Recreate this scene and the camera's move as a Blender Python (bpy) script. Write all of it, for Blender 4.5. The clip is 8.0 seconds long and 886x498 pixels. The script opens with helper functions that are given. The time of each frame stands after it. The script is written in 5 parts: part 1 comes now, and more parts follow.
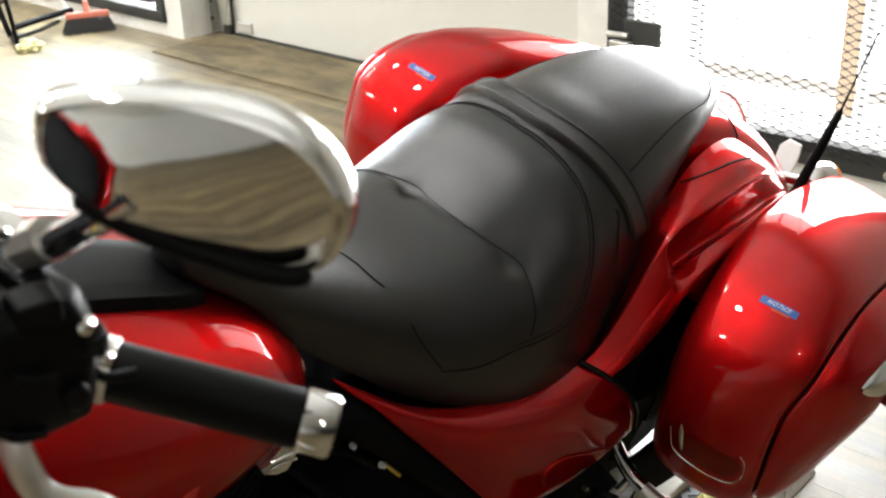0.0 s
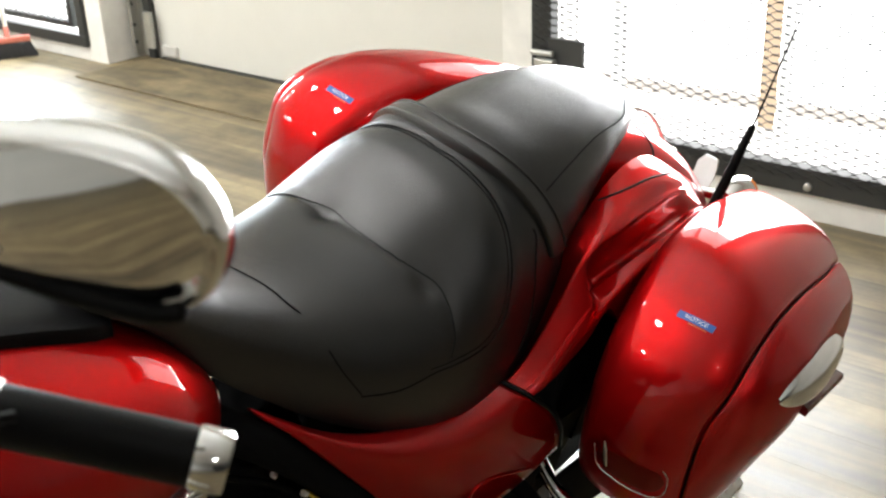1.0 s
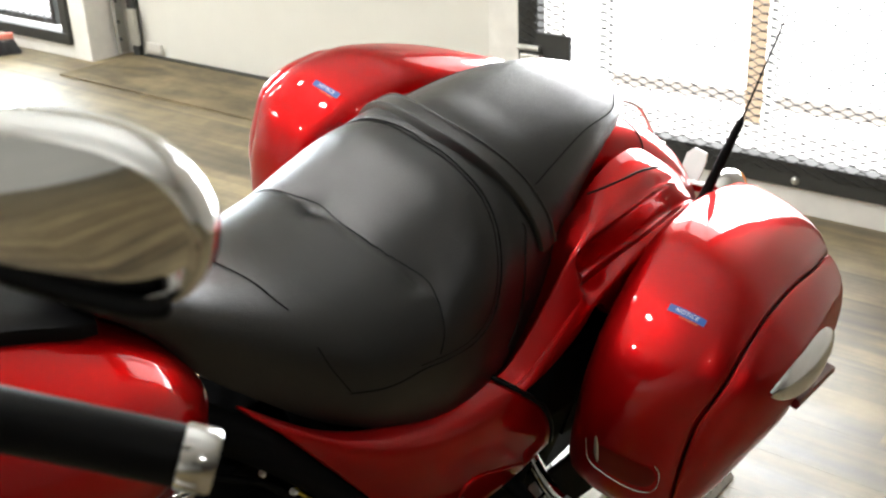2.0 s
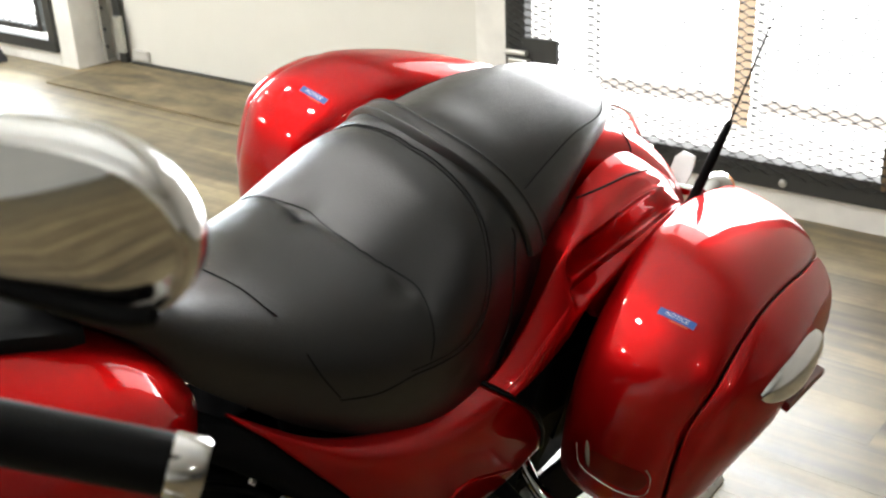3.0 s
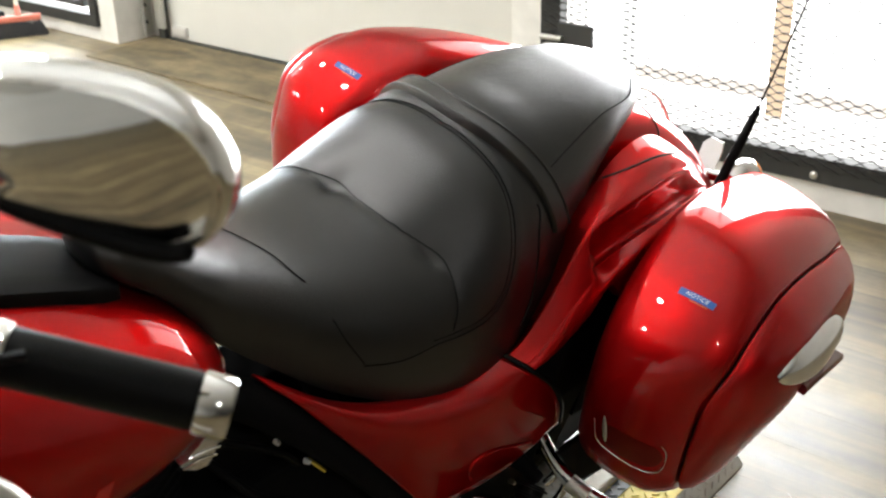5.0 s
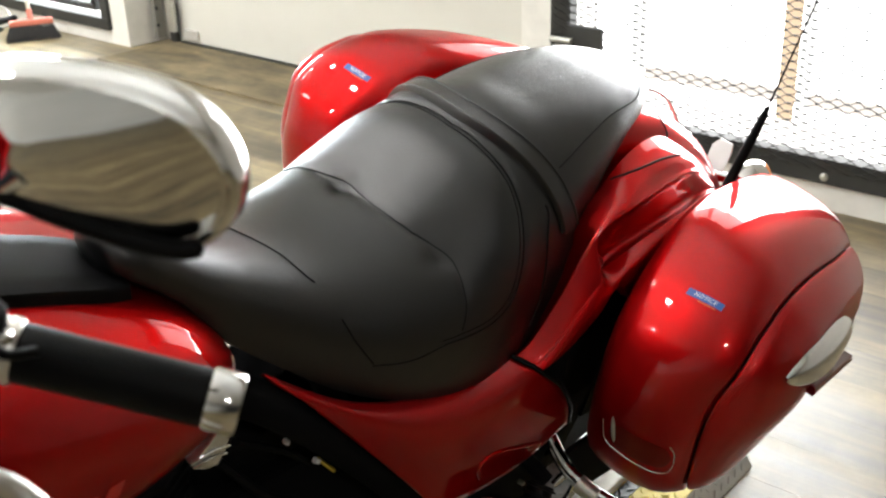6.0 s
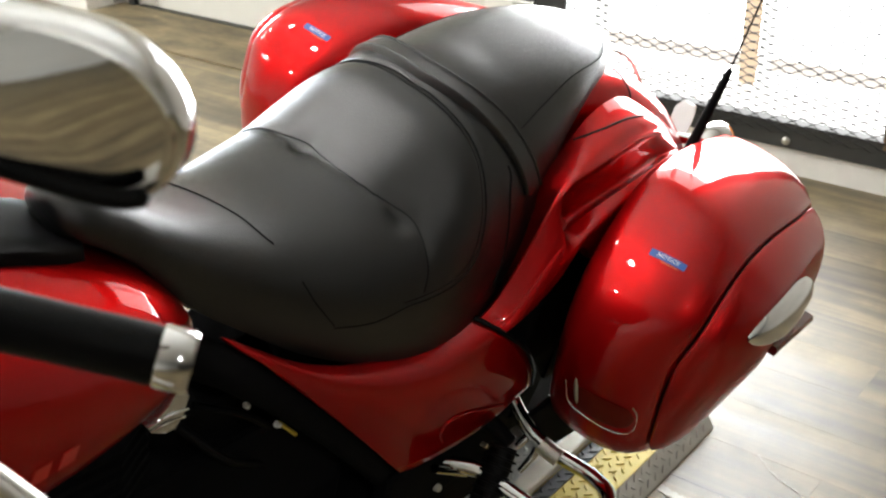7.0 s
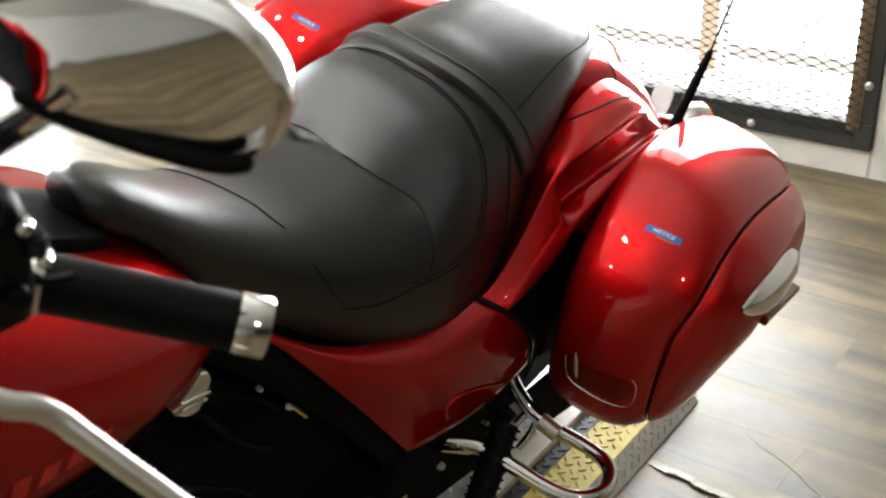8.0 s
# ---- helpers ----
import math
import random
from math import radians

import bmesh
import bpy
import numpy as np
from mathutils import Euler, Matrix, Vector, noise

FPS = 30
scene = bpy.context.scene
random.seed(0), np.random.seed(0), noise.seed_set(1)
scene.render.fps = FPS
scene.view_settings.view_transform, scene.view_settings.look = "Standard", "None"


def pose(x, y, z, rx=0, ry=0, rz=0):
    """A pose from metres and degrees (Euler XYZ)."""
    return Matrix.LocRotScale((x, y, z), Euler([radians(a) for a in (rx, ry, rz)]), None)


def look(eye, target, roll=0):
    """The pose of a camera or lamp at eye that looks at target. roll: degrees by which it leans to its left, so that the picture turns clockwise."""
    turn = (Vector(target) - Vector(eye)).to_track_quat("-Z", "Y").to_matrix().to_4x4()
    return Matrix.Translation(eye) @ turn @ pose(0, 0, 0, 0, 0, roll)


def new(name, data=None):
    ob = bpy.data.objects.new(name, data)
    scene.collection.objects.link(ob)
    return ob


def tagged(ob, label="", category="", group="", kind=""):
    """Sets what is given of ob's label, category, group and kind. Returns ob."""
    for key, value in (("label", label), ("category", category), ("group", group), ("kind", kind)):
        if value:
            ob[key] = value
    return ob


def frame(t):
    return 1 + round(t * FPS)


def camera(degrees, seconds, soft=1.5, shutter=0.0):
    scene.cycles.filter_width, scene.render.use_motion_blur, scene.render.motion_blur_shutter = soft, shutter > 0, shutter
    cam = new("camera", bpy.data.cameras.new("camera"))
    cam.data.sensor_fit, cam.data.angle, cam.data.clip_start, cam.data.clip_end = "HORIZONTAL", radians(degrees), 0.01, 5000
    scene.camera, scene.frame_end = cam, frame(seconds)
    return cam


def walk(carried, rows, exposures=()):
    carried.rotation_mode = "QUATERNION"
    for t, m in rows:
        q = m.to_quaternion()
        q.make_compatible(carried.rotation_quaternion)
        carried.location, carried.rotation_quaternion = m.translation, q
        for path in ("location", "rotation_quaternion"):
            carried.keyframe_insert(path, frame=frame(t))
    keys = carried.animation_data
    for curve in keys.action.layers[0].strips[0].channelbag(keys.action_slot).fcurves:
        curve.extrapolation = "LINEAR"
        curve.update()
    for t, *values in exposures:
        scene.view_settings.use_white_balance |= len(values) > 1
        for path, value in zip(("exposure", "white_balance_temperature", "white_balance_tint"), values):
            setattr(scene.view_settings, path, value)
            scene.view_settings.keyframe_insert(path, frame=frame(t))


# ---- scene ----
cam = camera(44.0, 8.0, soft=2.3)
cam.data.dof.use_dof, cam.data.dof.focus_distance, cam.data.dof.aperture_fstop = True, 1.85, 9.5
EXPOSURE = [(0.0, 0.36), (8.0, 0.36)]
PATH = [
    (0, (0.0, 0.05, 1.39), (-1.256, 1.361, 0.552), -2.3),
    (0.5, (0.01, 0.07, 1.39), (-1.193, 1.443, 0.573), -2.4),
    (1, (0.016, 0.074, 1.392), (-1.164, 1.47, 0.58), -2.3),
    (1.5, (0.011, 0.078, 1.386), (-1.159, 1.478, 0.567), -2.3),
    (3, (0.004, 0.084, 1.382), (-1.143, 1.509, 0.572), -2.6),
    (3.5, (0.01, 0.08, 1.38), (-1.142, 1.5, 0.569), -2.3),
    (4, (0.023, 0.071, 1.38), (-1.141, 1.478, 0.563), -2.3),
    (4.5, (0.028, 0.064, 1.379), (-1.145, 1.455, 0.549), -1.7),
    (6, (0.039, 0.055, 1.379), (-1.161, 1.425, 0.554), -1.8),
    (6.5, (0.039, 0.056, 1.376), (-1.155, 1.426, 0.54), -1.6),
    (7, (0.035, 0.066, 1.364), (-1.101, 1.457, 0.484), -1.2),
    (7.5, (0.024, 0.034, 1.363), (-1.109, 1.418, 0.467), -0.5),
    (8, (0.004, -0.004, 1.362), (-1.064, 1.434, 0.472), -1.7),
]
walk(cam, [(t, look(eye, target, roll)) for t, eye, target, roll in PATH], EXPOSURE)

from mathutils.bvhtree import BVHTree

# ---------------------------------------------------------------- light
world = bpy.data.worlds.new("world")
scene.world = world
world.use_nodes = True
wn = world.node_tree.nodes
sky = wn.new("ShaderNodeTexSky")
sky.sky_type = 'NISHITA'
sky.sun_disc = False
sky.sun_elevation = radians(38)
sky.sun_rotation = radians(200)
wn["Background"].inputs["Strength"].default_value = 0.10
world.node_tree.links.new(sky.outputs[0], wn["Background"].inputs[0])


def area(name, m, sx, sy, power, color=(1, 1, 1), spread=180):
    li = bpy.data.lights.new(name, 'AREA')
    li.shape, li.size, li.size_y, li.energy, li.color, li.spread = 'RECTANGLE', sx, sy, power, color, radians(spread)
    ob = new(name, li)
    ob.matrix_world = m
    return tagged(ob, kind="structure")


WALL_Y, DOOR_Y = 3.32, 3.54
# daylight in the two openings of the wall, above what the camera sees of them
area("window_daylight", look((-1.53, 3.42, 1.05), (-1.53, 0, 3.2)), 1.3, 1.25, 145, (0.94, 0.985, 1.0))
area("window_daylight", look((-5.75, 3.42, 1.45), (-5.0, 0, 1.1)), 1.0, 1.4, 390, (0.84, 0.94, 1.0))

# ---------------------------------------------------------------- materials


def material(name, color, rough=0.5, metal=0.0, spread=0.15, scale=40.0, bump=0.0, bump_scale=200.0, coat=0.0, coat_rough=0.03,
             rough_spread=0.1, stain=0.0, stain_scale=3.0, spec=0.5, random_tone=0.0, crease=0.0):
    """A surface with fine grain, broad stains, uneven gloss and relief."""
    m = bpy.data.materials.new(name)
    m.use_nodes = True
    nt = m.node_tree
    n, lk = nt.nodes, nt.links.new
    b = n["Principled BSDF"]
    tc = n.new("ShaderNodeTexCoord")
    fine = n.new("ShaderNodeTexNoise")
    fine.inputs["Scale"].default_value, fine.inputs["Detail"].default_value = scale, 6
    lk(tc.outputs["Object"], fine.inputs["Vector"])
    broad = n.new("ShaderNodeTexNoise")
    broad.inputs["Scale"].default_value, broad.inputs["Detail"].default_value = stain_scale, 4
    lk(tc.outputs["Object"], broad.inputs["Vector"])
    ramp = n.new("ShaderNodeMapRange")
    ramp.inputs["To Min"].default_value, ramp.inputs["To Max"].default_value = 1 - spread, 1 + spread
    lk(fine.outputs["Fac"], ramp.inputs["Value"])
    ramp2 = n.new("ShaderNodeMapRange")
    ramp2.inputs["From Min"].default_value, ramp2.inputs["From Max"].default_value = 0.3, 0.7
    ramp2.inputs["To Min"].default_value, ramp2.inputs["To Max"].default_value = 1 - stain, 1 + stain * 0.4
    lk(broad.outputs["Fac"], ramp2.inputs["Value"])
    mul = n.new("ShaderNodeMath")
    mul.operation = 'MULTIPLY'
    lk(ramp.outputs[0], mul.inputs[0]), lk(ramp2.outputs[0], mul.inputs[1])
    last = mul.outputs[0]
    if random_tone:
        oi = n.new("ShaderNodeObjectInfo")
        ri = n.new("ShaderNodeMapRange")
        ri.inputs["To Min"].default_value, ri.inputs["To Max"].default_value = 1 - random_tone, 1 + random_tone
        lk(oi.outputs["Random"], ri.inputs["Value"])
        m2 = n.new("ShaderNodeMath")
        m2.operation = 'MULTIPLY'
        lk(last, m2.inputs[0]), lk(ri.outputs[0], m2.inputs[1])
        last = m2.outputs[0]
    mix = n.new("ShaderNodeVectorMath")
    mix.operation = 'SCALE'
    mix.inputs[0].default_value = color
    lk(last, mix.inputs["Scale"])
    lk(mix.outputs[0], b.inputs["Base Color"])
    rr = n.new("ShaderNodeMapRange")
    rr.inputs["To Min"].default_value, rr.inputs["To Max"].default_value = max(0.0, rough * (1 - rough_spread)), min(1.0, rough * (1 + rough_spread))
    lk(broad.outputs["Fac"], rr.inputs["Value"])
    lk(rr.outputs[0], b.inputs["Roughness"])
    b.inputs["Metallic"].default_value = metal
    b.inputs["Specular IOR Level"].default_value = spec
    b.inputs["Coat Weight"].default_value = coat
    b.inputs["Coat Roughness"].default_value = coat_rough
    if bump:
        bn = n.new("ShaderNodeTexNoise")
        bn.inputs["Scale"].default_value, bn.inputs["Detail"].default_value = bump_scale, 5
        lk(tc.outputs["Object"], bn.inputs["Vector"])
        bp = n.new("ShaderNodeBump")
        bp.inputs["Strength"].default_value, bp.inputs["Distance"].default_value = bump, 0.002
        lk(bn.outputs["Fac"], bp.inputs["Height"])
        if crease:
            cn = n.new("ShaderNodeTexNoise")
            cn.inputs["Scale"].default_value, cn.inputs["Detail"].default_value, cn.inputs["Distortion"].default_value = 34, 7, 1.2
            lk(tc.outputs["Object"], cn.inputs["Vector"])
            bp2 = n.new("ShaderNodeBump")
            bp2.inputs["Strength"].default_value, bp2.inputs["Distance"].default_value = crease, 0.006
            lk(cn.outputs["Fac"], bp2.inputs["Height"]), lk(bp2.outputs[0], bp.inputs["Normal"])
        lk(bp.outputs[0], b.inputs["Normal"])
    return m


def wood_material(name, dark, light, rough, along=(0.32, 4.2, 4.2), random_tone=0.18, coat=0.0, spec=0.5):
    """Boards with grain drawn out along x, broad streaks, and a tone of its own for each board."""
    m = bpy.data.materials.new(name)
    m.use_nodes = True
    nt = m.node_tree
    n, lk = nt.nodes, nt.links.new
    b = n["Principled BSDF"]
    tc = n.new("ShaderNodeTexCoord")
    oi = n.new("ShaderNodeObjectInfo")
    off = n.new("ShaderNodeVectorMath")
    off.operation = 'MULTIPLY_ADD'
    comb = n.new("ShaderNodeCombineXYZ")
    for k in range(3):
        lk(oi.outputs["Random"], comb.inputs[k])
    off.inputs[1].default_value = (37.0, 53.0, 11.0)
    lk(comb.outputs[0], off.inputs[0]), lk(tc.outputs["Object"], off.inputs[2])
    mp = n.new("ShaderNodeMapping")
    mp.inputs["Scale"].default_value = along
    lk(off.outputs[0], mp.inputs["Vector"])
    wave = n.new("ShaderNodeTexNoise")
    wave.inputs["Scale"].default_value, wave.inputs["Detail"].default_value, wave.inputs["Distortion"].default_value = 1.3, 6, 1.3
    lk(mp.outputs[0], wave.inputs["Vector"])
    fine = n.new("ShaderNodeTexNoise")
    mp2 = n.new("ShaderNodeMapping")
    mp2.inputs["Scale"].default_value = (along[0] * 6, along[1] * 14, along[2] * 14)
    lk(off.outputs[0], mp2.inputs["Vector"]), lk(mp2.outputs[0], fine.inputs["Vector"])
    fine.inputs["Scale"].default_value, fine.inputs["Detail"].default_value = 1.6, 5
    ramp = n.new("ShaderNodeValToRGB")
    ramp.color_ramp.elements[0].position, ramp.color_ramp.elements[1].position = 0.33, 0.66
    ramp.color_ramp.elements[0].color, ramp.color_ramp.elements[1].color = (*dark, 1), (*light, 1)
    add = n.new("ShaderNodeMath")
    add.operation = 'MULTIPLY_ADD'
    add.inputs[1].default_value = 0.22
    sub = n.new("ShaderNodeMath")
    sub.inputs[1].default_value = -0.5
    lk(fine.outputs["Fac"], sub.inputs[0]), lk(sub.outputs[0], add.inputs[0]), lk(wave.outputs["Fac"], add.inputs[2])
    lk(add.outputs[0], ramp.inputs["Fac"])
    tone = n.new("ShaderNodeMapRange")
    tone.inputs["To Min"].default_value, tone.inputs["To Max"].default_value = 1 - random_tone, 1 + random_tone
    lk(oi.outputs["Random"], tone.inputs["Value"])
    sc = n.new("ShaderNodeVectorMath")
    sc.operation = 'SCALE'
    lk(ramp.outputs[0], sc.inputs[0]), lk(tone.outputs[0], sc.inputs["Scale"])
    blot = n.new("ShaderNodeTexNoise")
    blot.inputs["Scale"].default_value, blot.inputs["Detail"].default_value, blot.inputs["Roughness"].default_value = 7.0, 7, 0.65
    geo = n.new("ShaderNodeNewGeometry")
    lk(geo.outputs["Position"], blot.inputs["Vector"])
    bl = n.new("ShaderNodeMapRange")
    bl.inputs["From Min"].default_value, bl.inputs["From Max"].default_value = 0.32, 0.62
    bl.inputs["To Min"].default_value, bl.inputs["To Max"].default_value = 0.62, 1.12
    lk(blot.outputs["Fac"], bl.inputs["Value"])
    sc2 = n.new("ShaderNodeVectorMath")
    sc2.operation = 'SCALE'
    lk(sc.outputs[0], sc2.inputs[0]), lk(bl.outputs[0], sc2.inputs["Scale"])
    lk(sc2.outputs[0], b.inputs["Base Color"])
    rr = n.new("ShaderNodeMapRange")
    rr.inputs["To Min"].default_value, rr.inputs["To Max"].default_value = rough * 0.8, rough * 1.25
    lk(wave.outputs["Fac"], rr.inputs["Value"]), lk(rr.outputs[0], b.inputs["Roughness"])
    b.inputs["Coat Weight"].default_value = coat
    b.inputs["Specular IOR Level"].default_value = spec
    bp = n.new("ShaderNodeBump")
    bp.inputs["Strength"].default_value, bp.inputs["Distance"].default_value = 0.15, 0.002
    lk(fine.outputs["Fac"], bp.inputs["Height"]), lk(bp.outputs[0], b.inputs["Normal"])
    return m


RED = material("candy_red_paint", (0.39, 0.0036, 0.0046), 0.42, 0.90, 0.10, 900, 0, coat=0.6, coat_rough=0.012, stain=0.06, spec=0.10)
RED.node_tree.nodes["Principled BSDF"].inputs["Specular Tint"].default_value = (0.42, 0.008, 0.008, 1)
LEATHER = material("black_vinyl", (0.0036, 0.0038, 0.0042), 0.30, 0, 0.25, 60, 0.34, 560, rough_spread=0.14, stain=0.10, stain_scale=5, spec=0.56, crease=0.045)
PIPING = material("black_thread", (0.008, 0.008, 0.008), 0.7, 0, 0.3, 300, 0.2, 1200, spec=0.08)
CHROME = material("chrome", (0.62, 0.62, 0.61), 0.06, 1.0, 0.03, 30, rough_spread=0.4)
DULL = material("brushed_metal", (0.62, 0.60, 0.56), 0.42, 1.0, 0.08, 80)
RUBBER = material("black_rubber", (0.0028, 0.0028, 0.0028), 0.5, 0, 0.2, 200, 0.12, 900, spec=0.08)
PLASTIC = material("black_plastic", (0.0035, 0.0035, 0.0038), 0.45, 0, 0.2, 80, 0.15, 700, spec=0.08)
ENGINE = material("black_engine_paint", (0.0030, 0.0030, 0.0033), 0.82, 0, 0.25, 60, 0.15, 400, spec=0.07)
GREYM = material("pale_grey_metal", (0.42, 0.42, 0.41), 0.4, 0.2, 0.06, 40)
AMBER = material("amber_lens", (0.75, 0.22, 0.03), 0.15, 0, 0.05, 40, coat=0.6)
MARKER = material("dark_amber_lens", (0.17, 0.008, 0.004), 0.5, 0.8, 0.1, 60, spec=0.1, coat=0.1)
REFLECT = material("dark_red_reflector", (0.12, 0.006, 0.01), 0.15, 0, 0.1, 60, coat=0.8)
BLUE = material("blue_sticker", (0.022, 0.095, 0.34), 0.35, 0, 0.08, 60)
WHITE_INK = material("white_ink", (0.8, 0.82, 0.85), 0.4, 0, 0.04, 60)
ORANGE_INK = material("orange_ink", (0.55, 0.16, 0.05), 0.4, 0, 0.04, 60)
WALL = material("cream_wall_paint", (0.74, 0.73, 0.69), 0.55, 0, 0.04, 12, 0.15, 60, stain=0.05, stain_scale=1.2)
DOORP = material("cream_door_paint", (0.66, 0.65, 0.60), 0.42, 0, 0.03, 10, 0.05, 40, stain=0.04, stain_scale=0.8)
SILL = material("scuffed_white_paint", (0.76, 0.75, 0.71), 0.6, 0, 0.06, 25, 0.2, 60, stain=0.16, stain_scale=5)
MESHM = material("grey_mesh_steel", (0.022, 0.022, 0.022), 0.5, 0.2)
STEEL = material("dark_grey_steel", (0.035, 0.037, 0.036), 0.5, 0.2, 0.15, 30, 0.15, 120, stain=0.2)
GALV = material("galvanized_steel", (0.50, 0.50, 0.47), 0.4, 0.8, 0.12, 25, 0.1, 60)
BOARD = wood_material("wood_floor_board", (0.080, 0.058, 0.027), (0.255, 0.198, 0.102), 0.50, random_tone=0.12, spec=0.82)
MATW = wood_material("worn_plywood", (0.095, 0.072, 0.036), (0.215, 0.170, 0.095), 0.7, (1.4, 5.0, 5.0), 0.05)
TEARM = material("worn_floor_edge", (0.34, 0.30, 0.21), 0.45, 0, 0.2, 60, 0.2, 200, stain=0.3, stain_scale=14)
# dark brown that paints the shade below the torn edge
TEARG = material("tear_shade_brown", (0.09, 0.07, 0.045), 0.8, 0, 0.3, 80)
STRIPW = wood_material("weathered_wood_strip", (0.07, 0.045, 0.024), (0.30, 0.215, 0.115), 0.7, (7.0, 7.0, 0.5), 0.05)
GAP = material("dark_joint", (0.14, 0.112, 0.07), 0.7)
TAGY = material("yellow_plastic", (0.7, 0.55, 0.08), 0.4)
LATCH = material("polished_latch", (0.66, 0.66, 0.66), 0.16, 0.9, 0.05, 40)
SATIN = material("pale_satin_metal", (0.80, 0.79, 0.76), 0.32, 0.5, 0.06, 60, 0.05, 200, stain=0.15, stain_scale=8)
YELLOW = material("worn_yellow_paint", (0.62, 0.48, 0.07), 0.6, 0.0, 0.18, 30, 0.1, 200, stain=0.25, stain_scale=9)
RAILW = material("scuffed_cream_paint", (0.66, 0.62, 0.52), 0.42, 0, 0.10, 30, 0.12, 160, stain=0.18, stain_scale=7)
ALU = material("tread_plate_aluminium", (0.60, 0.60, 0.57), 0.40, 0.6, 0.15, 40, 0.1, 200, stain=0.25, stain_scale=8)
CEIL = material("white_ceiling_paint", (0.84, 0.84, 0.82), 0.7, 0, 0.04, 6, 0.1, 60)
WALLD = material("grey_wall_paint", (0.16, 0.16, 0.165), 0.7, 0, 0.05, 8, 0.1, 60, stain=0.08, stain_scale=1.0)
BRISTLE = material("black_bristles", (0.035, 0.036, 0.04), 0.7, 0, 0.3, 120)
BROOMRED = material("faded_red_plastic", (0.48, 0.13, 0.085), 0.45, 0, 0.1, 40)
RAG = material("pale_yellow_rag", (0.50, 0.47, 0.24), 0.9, 0, 0.25, 40, 0.6, 60, stain=0.3, stain_scale=20)


def glow(name, color, strength):
    m = bpy.data.materials.new(name)
    m.use_nodes = True
    b = m.node_tree.nodes["Principled BSDF"]
    b.inputs["Base Color"].default_value = (0.8, 0.8, 0.8, 1)
    b.inputs["Emission Color"].default_value = (*color, 1)
    b.inputs["Emission Strength"].default_value = strength
    return m


PANEL = glow("fill_panel_diffuser", (1.0, 0.98, 0.95), 9)
LAMP = glow("lamp_diffuser", (1.0, 0.97, 0.92), 14)

# ---------------------------------------------------------------- helpers


def finish(bm, name, mat, smooth=True):
    bmesh.ops.recalc_face_normals(bm, faces=bm.faces)
    me = bpy.data.meshes.new(name)
    bm.to_mesh(me)
    bm.free()
    me.materials.append(mat)
    for p in me.polygons:
        p.use_smooth = smooth
    return me


def part(name, bm, mat, parent, label="", smooth=True, bevel=0.0, m=None):
    me = finish(bm, name, mat, smooth)
    ob = new(name, me)
    ob.parent = parent
    if m is not None:
        ob.matrix_local = m
    if label:
        ob["label"] = label
    if bevel:
        md = ob.modifiers.new("bevel", 'BEVEL')
        md.width, md.segments, md.limit_method = bevel, 2, 'ANGLE'
    if smooth:
        sharp_by_angle(me)
    return ob


def sharp_by_angle(me, limit=40):
    bm = bmesh.new()
    bm.from_mesh(me)
    lim = radians(limit)
    for e in bm.edges:
        if len(e.link_faces) == 2 and e.calc_face_angle(0) > lim:
            e.smooth = False
    bm.to_mesh(me)
    bm.free()


def thing(name, label, category, m=None, group="", kind=""):
    ob = new(name)
    ob.empty_display_size = 0.05
    if m is not None:
        ob.matrix_world = m
    return tagged(ob, label, category, group, kind)


def solid(name, bm, mat, label="", category="", kind="", group="", smooth=False, bevel=0.0, m=None):
    me = finish(bm, name, mat, smooth)
    ob = new(name, me)
    if m is not None:
        ob.matrix_world = m
    if bevel:
        md = ob.modifiers.new("bevel", 'BEVEL')
        md.width, md.segments, md.limit_method = bevel, 2, 'ANGLE'
    return tagged(ob, label, category, group, kind)


def add_box(bm, a, b):
    (x0, y0, z0), (x1, y1, z1) = a, b
    v = [bm.verts.new(c) for c in ((x0, y0, z0), (x1, y0, z0), (x1, y1, z0), (x0, y1, z0), (x0, y0, z1), (x1, y0, z1), (x1, y1, z1), (x0, y1, z1))]
    for f in ((0, 3, 2, 1), (4, 5, 6, 7), (0, 1, 5, 4), (1, 2, 6, 5), (2, 3, 7, 6), (3, 0, 4, 7)):
        bm.faces.new([v[k] for k in f])
    return bm


def box(a, b):
    return add_box(bmesh.new(), a, b)


def loft(rings, wrap=True, cap=True, bm=None):
    """Skin over rings of points, each closed when wrap is set."""
    bm = bm or bmesh.new()
    vs = [[bm.verts.new(p) for p in r] for r in rings]
    k = len(rings[0])
    for a, b in zip(vs, vs[1:]):
        for j in range(k if wrap else k - 1):
            bm.faces.new((a[j], a[(j + 1) % k], b[(j + 1) % k], b[j]))
    if cap and wrap:
        bm.faces.new(vs[0])
        bm.faces.new(vs[-1][::-1])
    return bm


def spline(pts, per=8, closed=False):
    """A smooth line through the points."""
    P = [Vector(p) for p in pts]
    out = []
    n = len(P)
    for i in range(n if closed else n - 1):
        p0 = P[(i - 1) % n] if closed or i > 0 else P[0] * 2 - P[1]
        p1, p2 = P[i], P[(i + 1) % n]
        p3 = P[(i + 2) % n] if closed or i + 2 < n else P[-1] * 2 - P[-2]
        for k in range(per):
            t = k / per
            out.append(0.5 * ((2 * p1) + (p2 - p0) * t + (2 * p0 - 5 * p1 + 4 * p2 - p3) * t * t + (3 * p1 - p0 - 3 * p2 + p3) * t ** 3))
    if not closed:
        out.append(P[-1])
    return out


